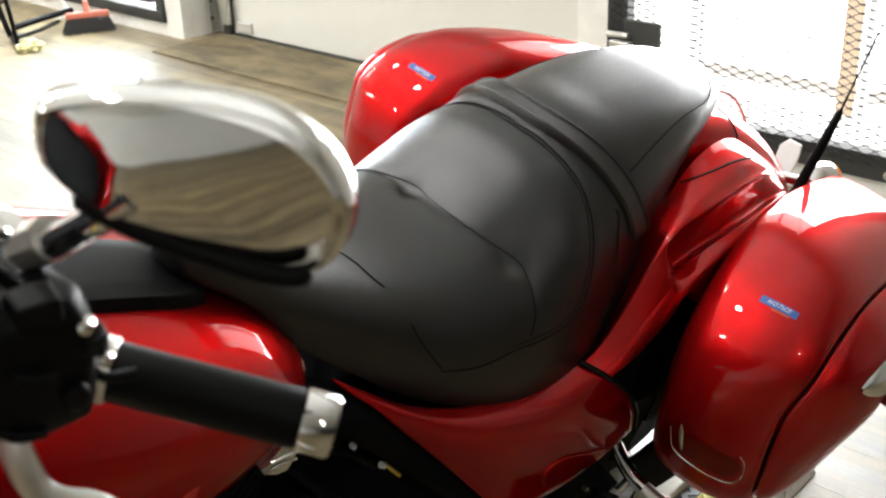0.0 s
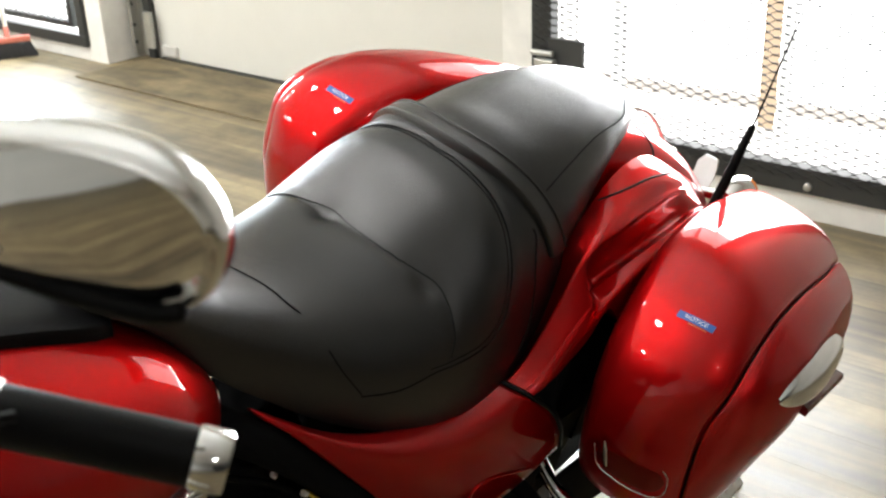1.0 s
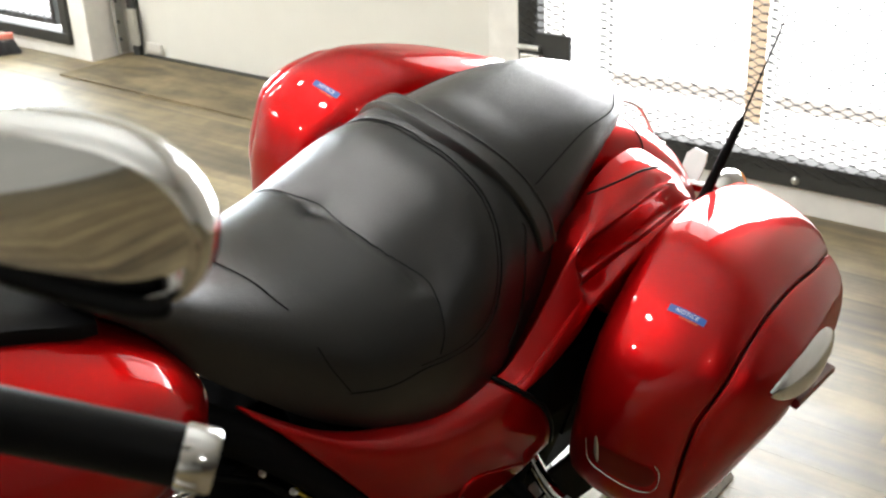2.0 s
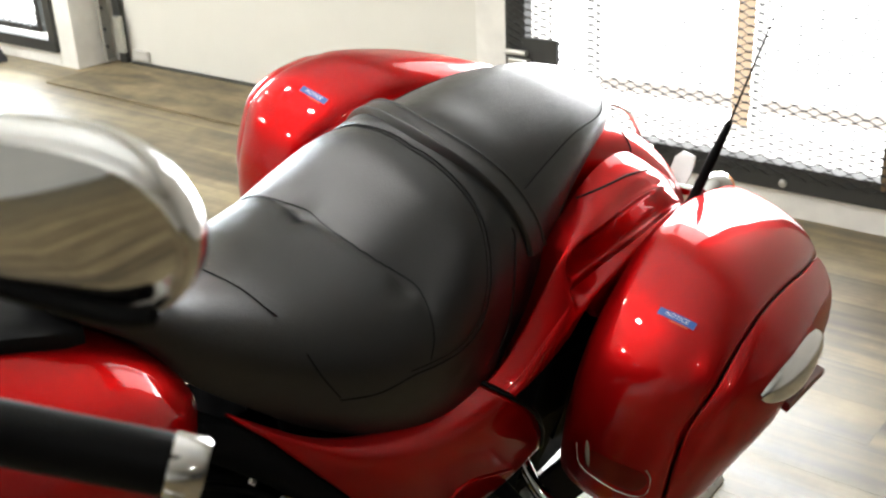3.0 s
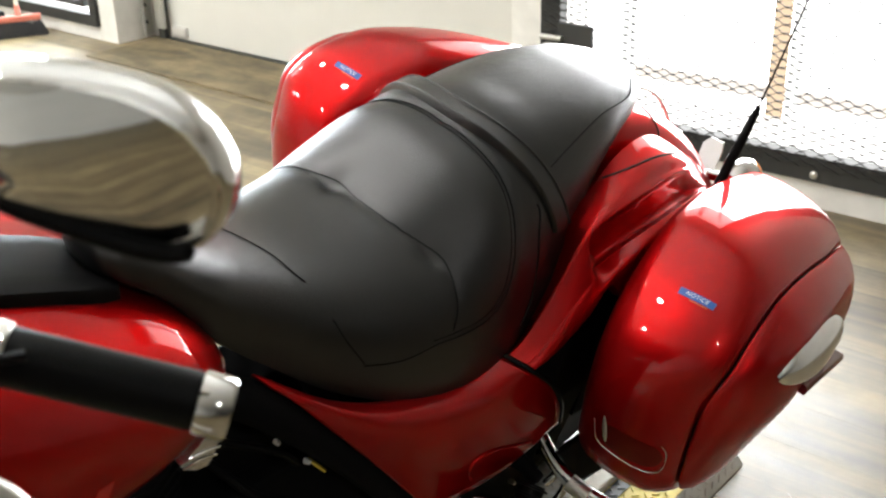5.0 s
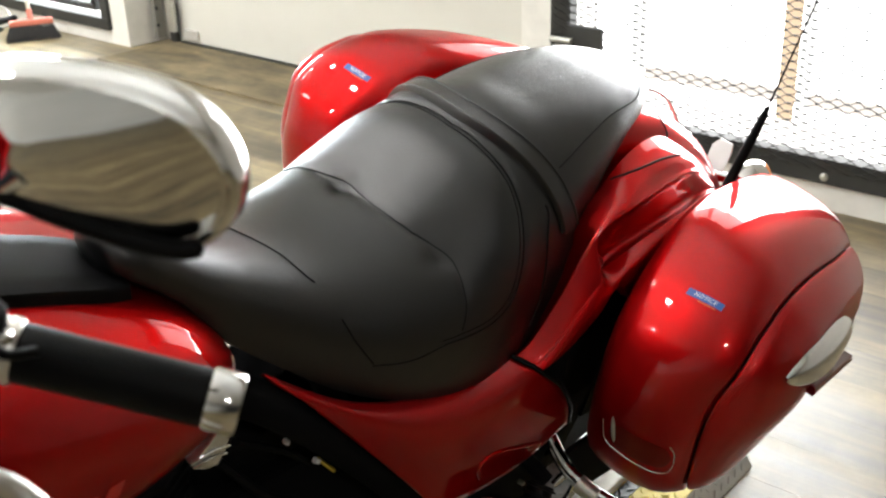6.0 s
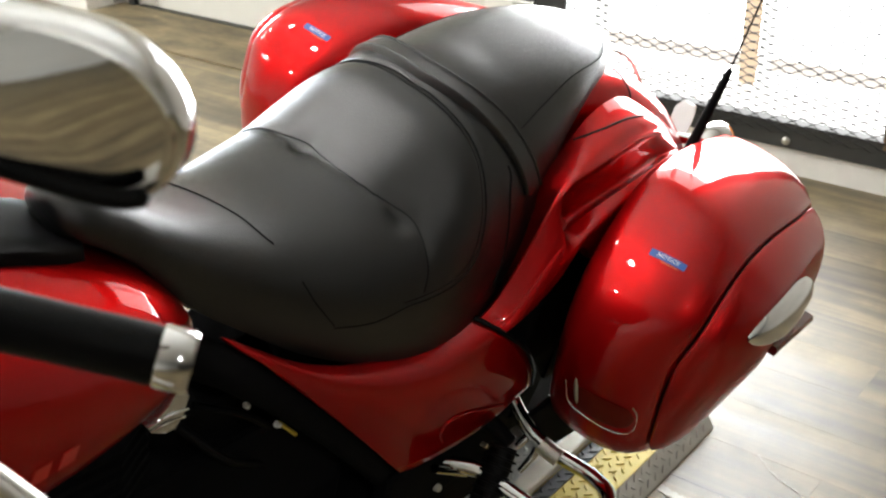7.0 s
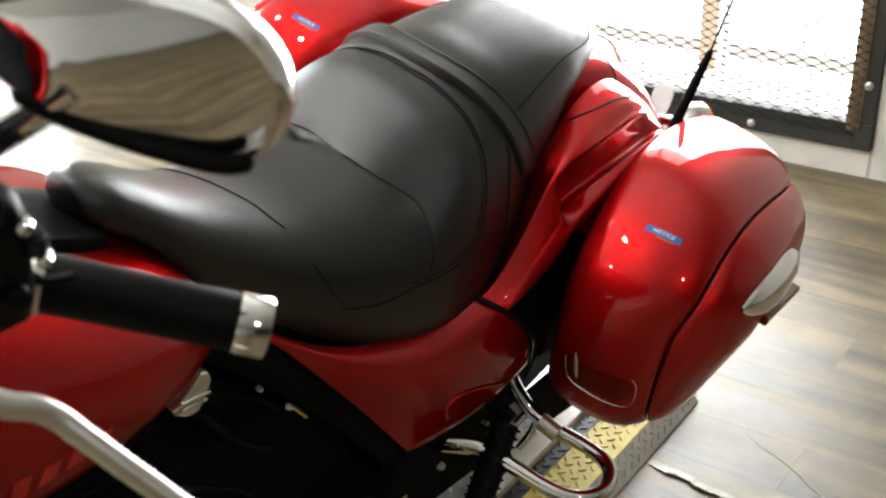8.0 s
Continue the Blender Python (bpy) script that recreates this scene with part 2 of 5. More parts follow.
def tube(pts, r, sides=12, per=6, bm=None, smooth_line=True, ends=None):
    """A round bar along a smooth line; r is one radius or one for each point given."""
    line = spline(pts, per) if smooth_line and len(pts) > 2 else [Vector(p) for p in pts]
    n = len(line)
    rad = [r] * n if not isinstance(r, (list, tuple)) else [np.interp(i / (n - 1), np.linspace(0, 1, len(r)), r) for i in range(n)]
    up = Vector((0, 0, 1))
    rings = []
    side = None
    for i, p in enumerate(line):
        d = (line[min(i + 1, n - 1)] - line[max(i - 1, 0)]).normalized()
        if side is None:
            side = d.cross(up if abs(d.z) < 0.9 else Vector((1, 0, 0))).normalized()
        side = (side - d * side.dot(d)).normalized()
        other = d.cross(side)
        rings.append([p + (side * math.cos(a) + other * math.sin(a)) * rad[i] for a in (2 * math.pi * k / sides for k in range(sides))])
    return loft(rings, True, True, bm)


def lathe(profile, sides=32, m=None, bm=None):
    """Turns (radius, height) pairs round z."""
    rings = [[Vector((r * math.cos(a), r * math.sin(a), h)) for a in (2 * math.pi * k / sides for k in range(sides))] for r, h in profile]
    if m is not None:
        rings = [[m @ p for p in ring] for ring in rings]
    return loft(rings, True, True, bm)


def along(a, b):
    """A pose at a whose z points at b."""
    a, b = Vector(a), Vector(b)
    return Matrix.Translation(a) @ (b - a).to_track_quat('Z', 'Y').to_matrix().to_4x4()


def curve_at(table, v):
    """Smooth values between the rows (v, a, b, ...) of a table."""
    vs = [r[0] for r in table]
    cols = np.array([r[1:] for r in table])
    i = int(np.clip(np.searchsorted(vs, v) - 1, 0, len(vs) - 2))
    t = float(np.clip((v - vs[i]) / (vs[i + 1] - vs[i]), 0, 1))
    def slope(k):
        if k == 0 or k == len(vs) - 1:
            a = min(k, len(vs) - 2)
            return (cols[a + 1] - cols[a]) / (vs[a + 1] - vs[a])
        h0, h1 = vs[k] - vs[k - 1], vs[k + 1] - vs[k]
        return ((cols[k] - cols[k - 1]) / h0 * h1 + (cols[k + 1] - cols[k]) / h1 * h0) / (h0 + h1)
    h = vs[i + 1] - vs[i]
    return ((2 * t ** 3 - 3 * t * t + 1) * cols[i] + (t ** 3 - 2 * t * t + t) * h * slope(i)
            + (3 * t * t - 2 * t ** 3) * cols[i + 1] + (t ** 3 - t * t) * h * slope(i + 1))


def ease(x):
    x = min(max(x, 0.0), 1.0)
    return x * x * (3 - 2 * x)


def surface_finder(ob):
    bm = bmesh.new()
    bm.from_mesh(ob.data)
    tree = BVHTree.FromBMesh(bm)
    bm.free()
    return tree

# ---------------------------------------------------------------- the room
X0, X1, Y0, TOP = -9.0, 11.0, -6.0, 3.1
OPEN_Z = 2.35
solid("ground", box((-40, -40, -0.30), (40, 40, -0.16)), SILL, "pale ground outside the building", "ground", "structure")
floor = solid("floor", box((X0, Y0, -0.15), (X1, 3.56, -0.012)), GAP, "light brown wooden board floor with a satin sheen", "floor", "structure")
solid("ceiling", box((X0 - 0.2, Y0 - 0.2, TOP), (X1 + 0.2, 3.9, TOP + 0.15)), CEIL, "plain grey painted ceiling", "ceiling", "structure")
solid("wall_south", box((X0, Y0 - 0.2, -0.15), (X1, Y0, TOP)), WALL, "plain white painted wall", "wall", "structure")
# unseen east wall, made dark so that vinyl and paint reflect less light
solid("wall_east", box((X1, Y0 - 0.2, -0.15), (X1 + 0.2, 3.75, TOP)), WALLD, "unseen closing wall, made dark grey to deepen reflections", "wall", "structure")
solid("wall_west", box((X0 - 0.2, Y0 - 0.2, -0.15), (X0, 3.75, TOP)), WALL, "plain white painted wall", "wall", "structure")

# the wall with its door bay and two gated openings
GX0, GX1 = -2.253, -0.806          # mesh gate
DX0, DX1 = -4.98, -2.40            # overhead door bay
LX0, LX1 = -6.95, -5.125           # gate beyond the door
bm = bmesh.new()
for a, b in (((X0, -0.15), (LX0, TOP)), ((LX1, -0.15), (DX0, TOP)), ((DX1, -0.15), (GX0, TOP)), ((GX1, -0.15), (X1, TOP)),
             ((LX0, OPEN_Z), (LX1, TOP)), ((DX0, 2.6), (DX1, TOP)), ((GX0, OPEN_Z), (GX1, TOP)),
             ((LX0, -0.15), (LX1, 0.073)), ((GX0, -0.15), (GX1, 0.092))):
    add_box(bm, (a[0], WALL_Y, a[1]), (b[0], WALL_Y + 0.30, b[1]))
solid("wall_north", bm, SILL, "scuffed white painted block wall with two gated openings", "wall", "structure", bevel=0.006)

# overhead door with wide smooth panels
door = thing("overhead_door", "closed cream sectional overhead door with a black bottom seal", "garage door", kind="structure")
for k in range(5):
    z0 = 0.016 + 0.53 * k
    part("door_panel", box((DX0 + 0.16, DOOR_Y, z0), (DX1 + 0.05, DOOR_Y + 0.045, z0 + 0.525)), DOORP, door, smooth=False, bevel=0.004)
part("bottom_seal", box((DX0 + 0.16, DOOR_Y - 0.012, 0.0), (DX1 + 0.05, DOOR_Y + 0.05, 0.012)), STEEL, door, "black rubber bottom seal", smooth=False, bevel=0.004)
bm = box((DX0 + 0.20, DOOR_Y - 0.02, 0.035), (DX0 + 0.32, DOOR_Y - 0.002, 0.085))
part("bottom_bracket", bm, SATIN, door, "galvanized bottom bracket", smooth=False, bevel=0.003)
track = thing("door_track", "galvanized roller track bolted beside the overhead door", "door track", kind="structure")
part("rail", add_box(add_box(box((DX0 + 0.03, DOOR_Y - 0.075, 0.02), (DX0 + 0.036, DOOR_Y - 0.01, 2.5)), (DX0 + 0.036, DOOR_Y - 0.016, 0.02), (DX0 + 0.085, DOOR_Y - 0.01, 2.5)),
                     (DX0 + 0.036, DOOR_Y - 0.075, 0.02), (DX0 + 0.055, DOOR_Y - 0.069, 2.5)), GALV, track, smooth=False)
part("angle", box((DX0 + 0.10, DOOR_Y - 0.03, 0.01), (DX0 + 0.15, DOOR_Y - 0.004, 2.5)), STEEL, track, "dark weather strip", smooth=False)
part("roller_bracket", box((DX0 + 0.125, DOOR_Y - 0.06, 0.07), (DX0 + 0.185, DOOR_Y - 0.035, 0.26)), GALV, track, "galvanized roller bracket", smooth=False, bevel=0.004)
for z in (0.10, 0.19, 0.30, 0.42):
    part("bolt", lathe([(0.001, -0.001), (0.011, 0), (0.011, 0.006), (0.001, 0.009)], 8, pose(DX0 + 0.075, DOOR_Y - 0.076, z, 90)), STEEL, track)
bm = box((-4.98, 3.562, -0.012), (-2.3, 3.62, TOP))
solid("door_reveal", bm, WALL, "wall behind the overhead door", "wall", "structure")


def expanded_mesh(x0, x1, z0, z1, y, lwd, swd, r):
    """Flattened diamond strands with thick knots, all of one sheet."""
    bm = bmesh.new()
    cols, rows = int((x1 - x0) / lwd) + 1, int((z1 - z0) / swd) + 1

    def strand(p, q):
        d = Vector((q[0] - p[0], 0, q[1] - p[1]))
        n = Vector((-d.z, 0, d.x)).normalized() * r
        dep = Vector((0, 0.0035, 0))
        a, b = Vector((p[0], y, p[1])), Vector((q[0], y, q[1]))
        vs = [bm.verts.new(c) for c in (a - n - dep, b - n + dep, b + n + dep, a + n - dep, a - n, b - n + dep * 2, b + n + dep * 2, a + n)]
        for f in ((0, 1, 2, 3), (7, 6, 5, 4), (0, 4, 5, 1), (3, 2, 6, 7)):
            bm.faces.new([vs[k] for k in f])
    for i in range(cols):
        for j in range(rows):
            cx, cz = x0 + i * lwd, z0 + j * swd
            l, rr = cx + lwd / 2, cz + swd / 2
            kn = lwd * 0.09
            for sx in (-1, 1):
                for sz in (-1, 1):
                    strand((cx + sx * kn, cz), (l if sx > 0 else cx - lwd / 2, rr if sz > 0 else cz - swd / 2))
            add_box(bm, (cx - kn, y - 0.003, cz - 0.0028), (cx + kn, y + 0.005, cz + 0.0028))
            add_box(bm, (l - kn, y - 0.003, rr - 0.0028), (l + kn, y + 0.005, rr + 0.0028))
    return bm


def mesh_gate(name, x0, x1, z0, z1, bar, label, strip, clear=0.0):
    g = thing(name, label, "security gate", kind="structure")
    y0, y1 = WALL_Y - 0.022, WALL_Y + 0.03
    part("bottom_rail", box((x0, y0, z0), (x1, y1, z0 + bar)), STEEL, g, smooth=False, bevel=0.003)
    part("top_rail", box((x0, y0, z1 - bar), (x1, y1, z1)), STEEL, g, smooth=False, bevel=0.003)
    for a, b in ((x0, x0 + bar), (x1 - bar, x1)):
        part("stile", box((a, y0 + 0.002, z0 + bar), (b, y1 - 0.002, z1 - bar)), STEEL, g, smooth=False, bevel=0.003)
    if strip:
        part("rubbing_strip", box((x1 - bar + 0.006, y0 - 0.003, z0 + 0.060), (x1 - bar + 0.046, y0 + 0.001, z1 - bar)), STRIPW, g, "worn brown wooden strip", smooth=False, bevel=0.003)
    part("mesh", expanded_mesh(x0 + bar * 0.5, x1 - bar * 0.5 - clear, z0 + bar - 0.03 + clear, z1 - bar, y0 - 0.004, 0.0630, 0.0270, 0.0013), MESHM, g, "dark expanded metal mesh")
    return g


gate = mesh_gate("mesh_gate", GX0, GX1, 0.092, OPEN_Z, 0.085, "dark steel gate with expanded metal mesh", True)
for x, z in ((-1.186, 0.117), (-0.835, 0.30), (-1.95, 0.117)):
    part("bolt", lathe([(0.001, 0), (0.014, 0.0), (0.013, 0.006), (0.006, 0.010), (0.001, 0.0105)], 14, pose(x, WALL_Y - 0.022, z, 90)), GALV, gate, "pale round bolt head")
# lock case on the gate
lock = part("lock_plate", box((GX0 + 0.09, WALL_Y - 0.045, 0.36), (GX0 + 0.235, WALL_Y - 0.026, 0.485)), STEEL, gate, "dark mesh-covered lock plate", smooth=False, bevel=0.004)
part("latch_body", box((GX0 + 0.045, WALL_Y - 0.075, 0.385), (GX0 + 0.13, WALL_Y - 0.046, 0.412)), GALV, gate, "worn metal slide latch", smooth=False, bevel=0.006)
part("latch_bolt", tube([(GX0 + 0.03, WALL_Y - 0.06, 0.43), (GX0 + 0.12, WALL_Y - 0.06, 0.432)], 0.011), GALV, gate, "worn metal bolt")
lgate = mesh_gate("mesh_gate", LX0, LX1, 0.073, OPEN_Z, 0.06, "dark steel framed gate in the far opening", False, 0.10)
part("inner_rail", box((LX0 + 0.06, WALL_Y - 0.01, 0.165), (LX1 - 0.115, WALL_Y + 0.02, 0.20)), STEEL, lgate, smooth=False, bevel=0.003)
part("inner_stile", box((LX1 - 0.155, WALL_Y - 0.01, 0.20), (LX1 - 0.115, WALL_Y + 0.02, 2.2)), STEEL, lgate, smooth=False, bevel=0.003)

# bright daylight beyond the openings
bk = bpy.data.materials.new("daylight_distance")
bk.use_nodes = True
nt = bk.node_tree
nt.nodes.remove(nt.nodes["Principled BSDF"])
em = nt.nodes.new("ShaderNodeEmission")
em.inputs["Strength"].default_value = 6.5
nt.links.new(em.outputs[0], nt.nodes["Material Output"].inputs[0])
tc = nt.nodes.new("ShaderNodeTexCoord")
sep = nt.nodes.new("ShaderNodeSeparateXYZ")
nt.links.new(tc.outputs["Object"], sep.inputs[0])


def band(out, lo, hi):
    a = nt.nodes.new("ShaderNodeMath")
    a.operation = 'GREATER_THAN'
    a.inputs[1].default_value = lo
    b = nt.nodes.new("ShaderNodeMath")
    b.operation = 'LESS_THAN'
    b.inputs[1].default_value = hi
    c = nt.nodes.new("ShaderNodeMath")
    c.operation = 'MULTIPLY'
    nt.links.new(out, a.inputs[0]), nt.links.new(out, b.inputs[0])
    nt.links.new(a.outputs[0], c.inputs[0]), nt.links.new(b.outputs[0], c.inputs[1])
    return c.outputs[0]


post = band(sep.outputs["X"], -1.934, -1.850)
curb = band(sep.outputs["Z"], -0.086, -0.022)
pale = band(sep.outputs["X"], -1.846, -1.790)
pale2 = band(sep.outputs["X"], -2.690, -2.610)
m1 = nt.nodes.new("ShaderNodeMix")
m1.data_type = 'RGBA'
m1.inputs[6].default_value, m1.inputs[7].default_value = (1, 1, 1, 1), (0.157, 0.140, 0.125, 1)
nt.links.new(curb, m1.inputs[0])
m2 = nt.nodes.new("ShaderNodeMix")
m2.data_type = 'RGBA'
m2.inputs[7].default_value = (0.136, 0.100, 0.068, 1)
nt.links.new(post, m2.inputs[0]), nt.links.new(m1.outputs[2], m2.inputs[6])
last = m2.outputs[2]
for fac in (pale, pale2):
    m3 = nt.nodes.new("ShaderNodeMix")
    m3.data_type = 'RGBA'
    m3.inputs[7].default_value = (0.25, 0.247, 0.24, 1)
    nt.links.new(fac, m3.inputs[0]), nt.links.new(last, m3.inputs[6])
    last = m3.outputs[2]
nt.links.new(last, em.inputs["Color"])
solid("backdrop", box((-16, 4.6, -0.16), (5, 4.65, 4.0)), bk, "overexposed daylight outside the gates", "backdrop", "structure")

# worn sheet of plywood in front of the door
solid("plywood_sheet", box((-4.89, 3.06, 0.001), (-2.30, 3.52, 0.010)), MATW, "worn brown plywood sheet lying before the overhead door", "plywood", bevel=0.002)

# ---------------------------------------------------------------- the motorcycle
# its own axes: x to its left, y to its rear, z up, from the ground under the saddlebags; it leans on its side stand
BIKE = pose(-1.13, 1.355, 0.05, 0, 0, -5.5) @ pose(0, 0, 0, 0, 14, 0)
bike = thing("motorcycle", "candy red touring motorcycle with black seat, leaning on its stand", "motorcycle", BIKE)

# the seats and the far side sit a little askew to the near side
PIV = Vector((0.22, -0.10, 0.62))
BODY = Matrix.Translation(PIV + Vector((-0.014, 0, 0))) @ pose(0, 0, 0, 0, 3, 3) @ Matrix.Translation(-PIV)

# --- rider's seat: (y, half width, crown height, edge height)
SEAT = [(-0.716, 0.008, 0.891, 0.884, 2.0), (-0.712, 0.026, 0.899, 0.874, 2.0), (-0.70, 0.042, 0.904, 0.864, 2.1), (-0.675, 0.056, 0.900, 0.848, 2.2), (-0.64, 0.068, 0.883, 0.818, 2.3), (-0.59, 0.091, 0.849, 0.752, 2.5), (-0.52, 0.120, 0.810, 0.690, 2.65), (-0.45, 0.156, 0.783, 0.640, 2.7),
        (-0.38, 0.192, 0.775, 0.610, 2.6), (-0.30, 0.216, 0.788, 0.592, 2.45), (-0.22, 0.225, 0.822, 0.588, 2.4), (-0.16, 0.222, 0.858, 0.592, 2.4), (-0.125, 0.215, 0.871, 0.602, 2.4),
        (-0.095, 0.209, 0.876, 0.626, 2.45), (-0.06, 0.202, 0.870, 0.645, 2.45), (-0.03, 0.190, 0.850, 0.690, 2.3)]
PILLION = [(-0.115, 0.192, 0.868, 0.645, 2.2), (-0.08, 0.192, 0.881, 0.652, 2.2), (0.0, 0.172, 0.886, 0.728, 2.4), (0.08, 0.145, 0.889, 0.790, 2.5), (0.16, 0.118, 0.888, 0.820, 2.5),
           (0.24, 0.090, 0.876, 0.828, 2.5), (0.295, 0.058, 0.858, 0.826, 2.4), (0.325, 0.020, 0.838, 0.824, 2.2)]


def seat_height(table, u, v):
    hw, wc, we, n = curve_at(table, v)
    s = min(abs(u) / hw, 1.0)
    return we + (wc - we) * (1 - s ** n) ** (1 / n)


SEAM_U = [(-0.17, -0.287), (-0.145, -0.286), (-0.096, -0.2885), (-0.069, -0.287), (-0.042, -0.286), (0.008, -0.290), (0.049, -0.2875), (0.087, -0.281), (0.121, -0.2695), (0.146, -0.2605), (0.165, -0.260), (0.179, -0.262), (0.193, -0.267), (0.2025, -0.279)]


def seam_v(u):
    return float(np.interp(u, [p[0] for p in SEAM_U], [p[1] for p in SEAM_U]))


CUSHION = [(0.0, -0.1375), (0.04, -0.136), (0.093, -0.135), (0.123, -0.1345), (0.153, -0.139), (0.180, -0.151), (0.196, -0.164), (0.208, -0.185), (0.2125, -0.219)]


def dimple(u, v):
    """How far the padding is drawn in round the two buttons and along the seam."""
    d = 0.0
    for du, dv in ((-0.050, -0.286), (0.130, -0.266)):
        r2 = (u - du) ** 2 + (v - dv) ** 2
        d += 0.0090 * math.exp(-r2 / 0.019 ** 2) + 0.0050 * math.exp(-r2 / 0.055 ** 2)
    for (a, b), (a2, b2) in zip(CUSHION, CUSHION[1:]):
        if a <= abs(u) <= a2:
            line = b + (b2 - b) * (abs(u) - a) / (a2 - a)
            d += 0.0034 * math.exp(-((v - line) / 0.006) ** 2) - 0.008 * (1 if v < line else 0) * (1 - math.exp(-((v - line) / 0.03) ** 2)) * math.exp(-((v + 0.2) / 0.07) ** 2)
    return d + (0.0038 * math.exp(-((v - seam_v(u)) / 0.008) ** 2) + 0.0022 * math.exp(-((v - seam_v(u)) / 0.030) ** 2)) * (1 if abs(u) < 0.205 else 0)


def puffed(table, rows, cols, dip=False, skew=None):
    vs = np.linspace(table[0][0], table[-1][0], rows)
    rings = []
    for v in vs:
        hw, wc, we, n = curve_at(table, v)
        ring = []
        for k in range(cols + 1):
            a = math.pi * k / cols
            c, s = math.cos(a), math.sin(a)
            u = hw * math.copysign(abs(c) ** (2 / n), c)
            w = we + (wc - we) * s ** (2 / n)
            if dip:
                w -= dimple(u, v) * s
            y = v + (skew(u, w) if skew else 0)
            ring.append((u, y, w))
        for k in range(1, 6):
            ring.append((-hw * (1 - k / 3) * 0.96, v + (skew(-hw * (1 - k / 3), we) if skew else 0), we - 0.012))
        rings.append(ring)
    return loft(rings)


rider_seat = part("rider_seat", puffed(SEAT, 150, 110, True), LEATHER, bike, "black vinyl seat with two stitched dimples", m=BODY)
pillion = part("passenger_seat", puffed(PILLION, 50, 44), LEATHER, bike, "smooth black vinyl passenger seat", m=BODY)


def stitched(parent, tree, pts, r=0.0011, name="seam", lift=0.0004):
    line = []
    for p in spline(pts, 6):
        q, nrm, _, _ = tree.find_nearest(Vector(p))
        line.append(q + nrm * lift)
    return part(name, tube(line, r, 6, 1, smooth_line=False), PIPING, parent)


seat_tree, pillion_tree = surface_finder(rider_seat), surface_finder(pillion)


def on_seat(table, u, v):
    return Vector((u, v, seat_height(table, u, v)))


stitched(rider_seat, seat_tree, [on_seat(SEAT, u, v) for u, v in SEAM_U])
stitched(rider_seat, seat_tree, [on_seat(SEAT, u, v) for u, v in ((-0.11, -0.535), (-0.06, -0.506), (-0.0195, -0.4833), (-0.002, -0.475), (0.029, -0.4636), (0.0655, -0.4575), (0.0854, -0.451))])
stitched(rider_seat, seat_tree, [(0.132, -0.441, 0.740), (0.153, -0.432, 0.714), (0.172, -0.413, 0.680)])
# double-stitched cushion edge, side panel and the passenger seat's flank
for sgn in (-1, 1):
    rim = [on_seat(SEAT, sgn * u, v) for u, v in CUSHION[:7]] + [Vector((sgn * u, v, w)) for u, v, w in ((0.208, -0.185, 0.709), (0.2123, -0.219, 0.688), (0.208, -0.271, 0.681), (0.2013, -0.306, 0.680), (0.19, -0.36, 0.672), (0.172, -0.413, 0.676))]
    stitched(rider_seat, seat_tree, rim)
    stitched(rider_seat, seat_tree, [p + Vector((-sgn * 0.004 * ease(abs(p.x) / 0.15), -0.006, 0.006 * ease(abs(p.x) / 0.2))) for p in rim[:-2]], 0.0008)
    stitched(rider_seat, seat_tree, [(sgn * 0.164, -0.0965, 0.806), (sgn * 0.1715, -0.095, 0.795), (sgn * 0.1855, -0.1037, 0.768), (sgn * 0.2034, -0.1115, 0.7125), (sgn * 0.211, -0.1172, 0.668), (sgn * 0.216, -0.1347, 0.637)], 0.0015)
    stitched(pillion, pillion_tree, [(sgn * 0.1352, -0.04, 0.833), (sgn * 0.126, 0.0188, 0.850), (sgn * 0.111, 0.104, 0.8648), (sgn * 0.0923, 0.2015, 0.859), (sgn * 0.06, 0.25, 0.862)])

# strap over the step between the seats
ring_l = []
for k in range(41):
    a = math.pi * (0.13 + 0.82 * k / 40)
    c, sn = math.cos(a), math.sin(a)
    u = 0.204 * math.copysign(abs(c) ** 0.80, c)
    w = 0.655 + 0.229 * sn ** 0.80
    ring_l.append(Vector((u, -0.112 + 1.6 * u * u, w)))
rings = []
for k, p in enumerate(ring_l):
    d = (ring_l[min(k + 1, 40)] - ring_l[max(k - 1, 0)]).normalized()
    out = Vector((p.x, 0.0, (p.z - 0.655) * 0.8)).normalized()
    side = d.cross(out).normalized()
    rings.append([p + side * sx * 0.016 + out * ox for sx, ox in ((-1, -0.03), (-1.0, -0.001), (-0.85, 0.002), (0, 0.0025), (0.78, 0.0025), (0.84, 0.0048), (0.97, 0.0048), (1.0, 0.001), (1, -0.03))])
part("seat_strap", loft(rings), LEATHER, bike, "black vinyl strap across the seat step", m=BODY)

# --- saddlebags
BAG = [(-0.070, 0.575), (-0.060, 0.640), (-0.036, 0.697), (0.010, 0.741), (0.07, 0.767), (0.145, 0.777), (0.29, 0.753), (0.46, 0.701), (0.605, 0.640), (0.650, 0.570), (0.625, 0.49),
       (0.53, 0.43), (0.34, 0.372), (0.16, 0.348), (0.03, 0.358), (-0.036, 0.412), (-0.062, 0.50)]
bag_line = [(p.x, p.y) for p in spline([(a, b, 0) for a, b in BAG], 6, True)]


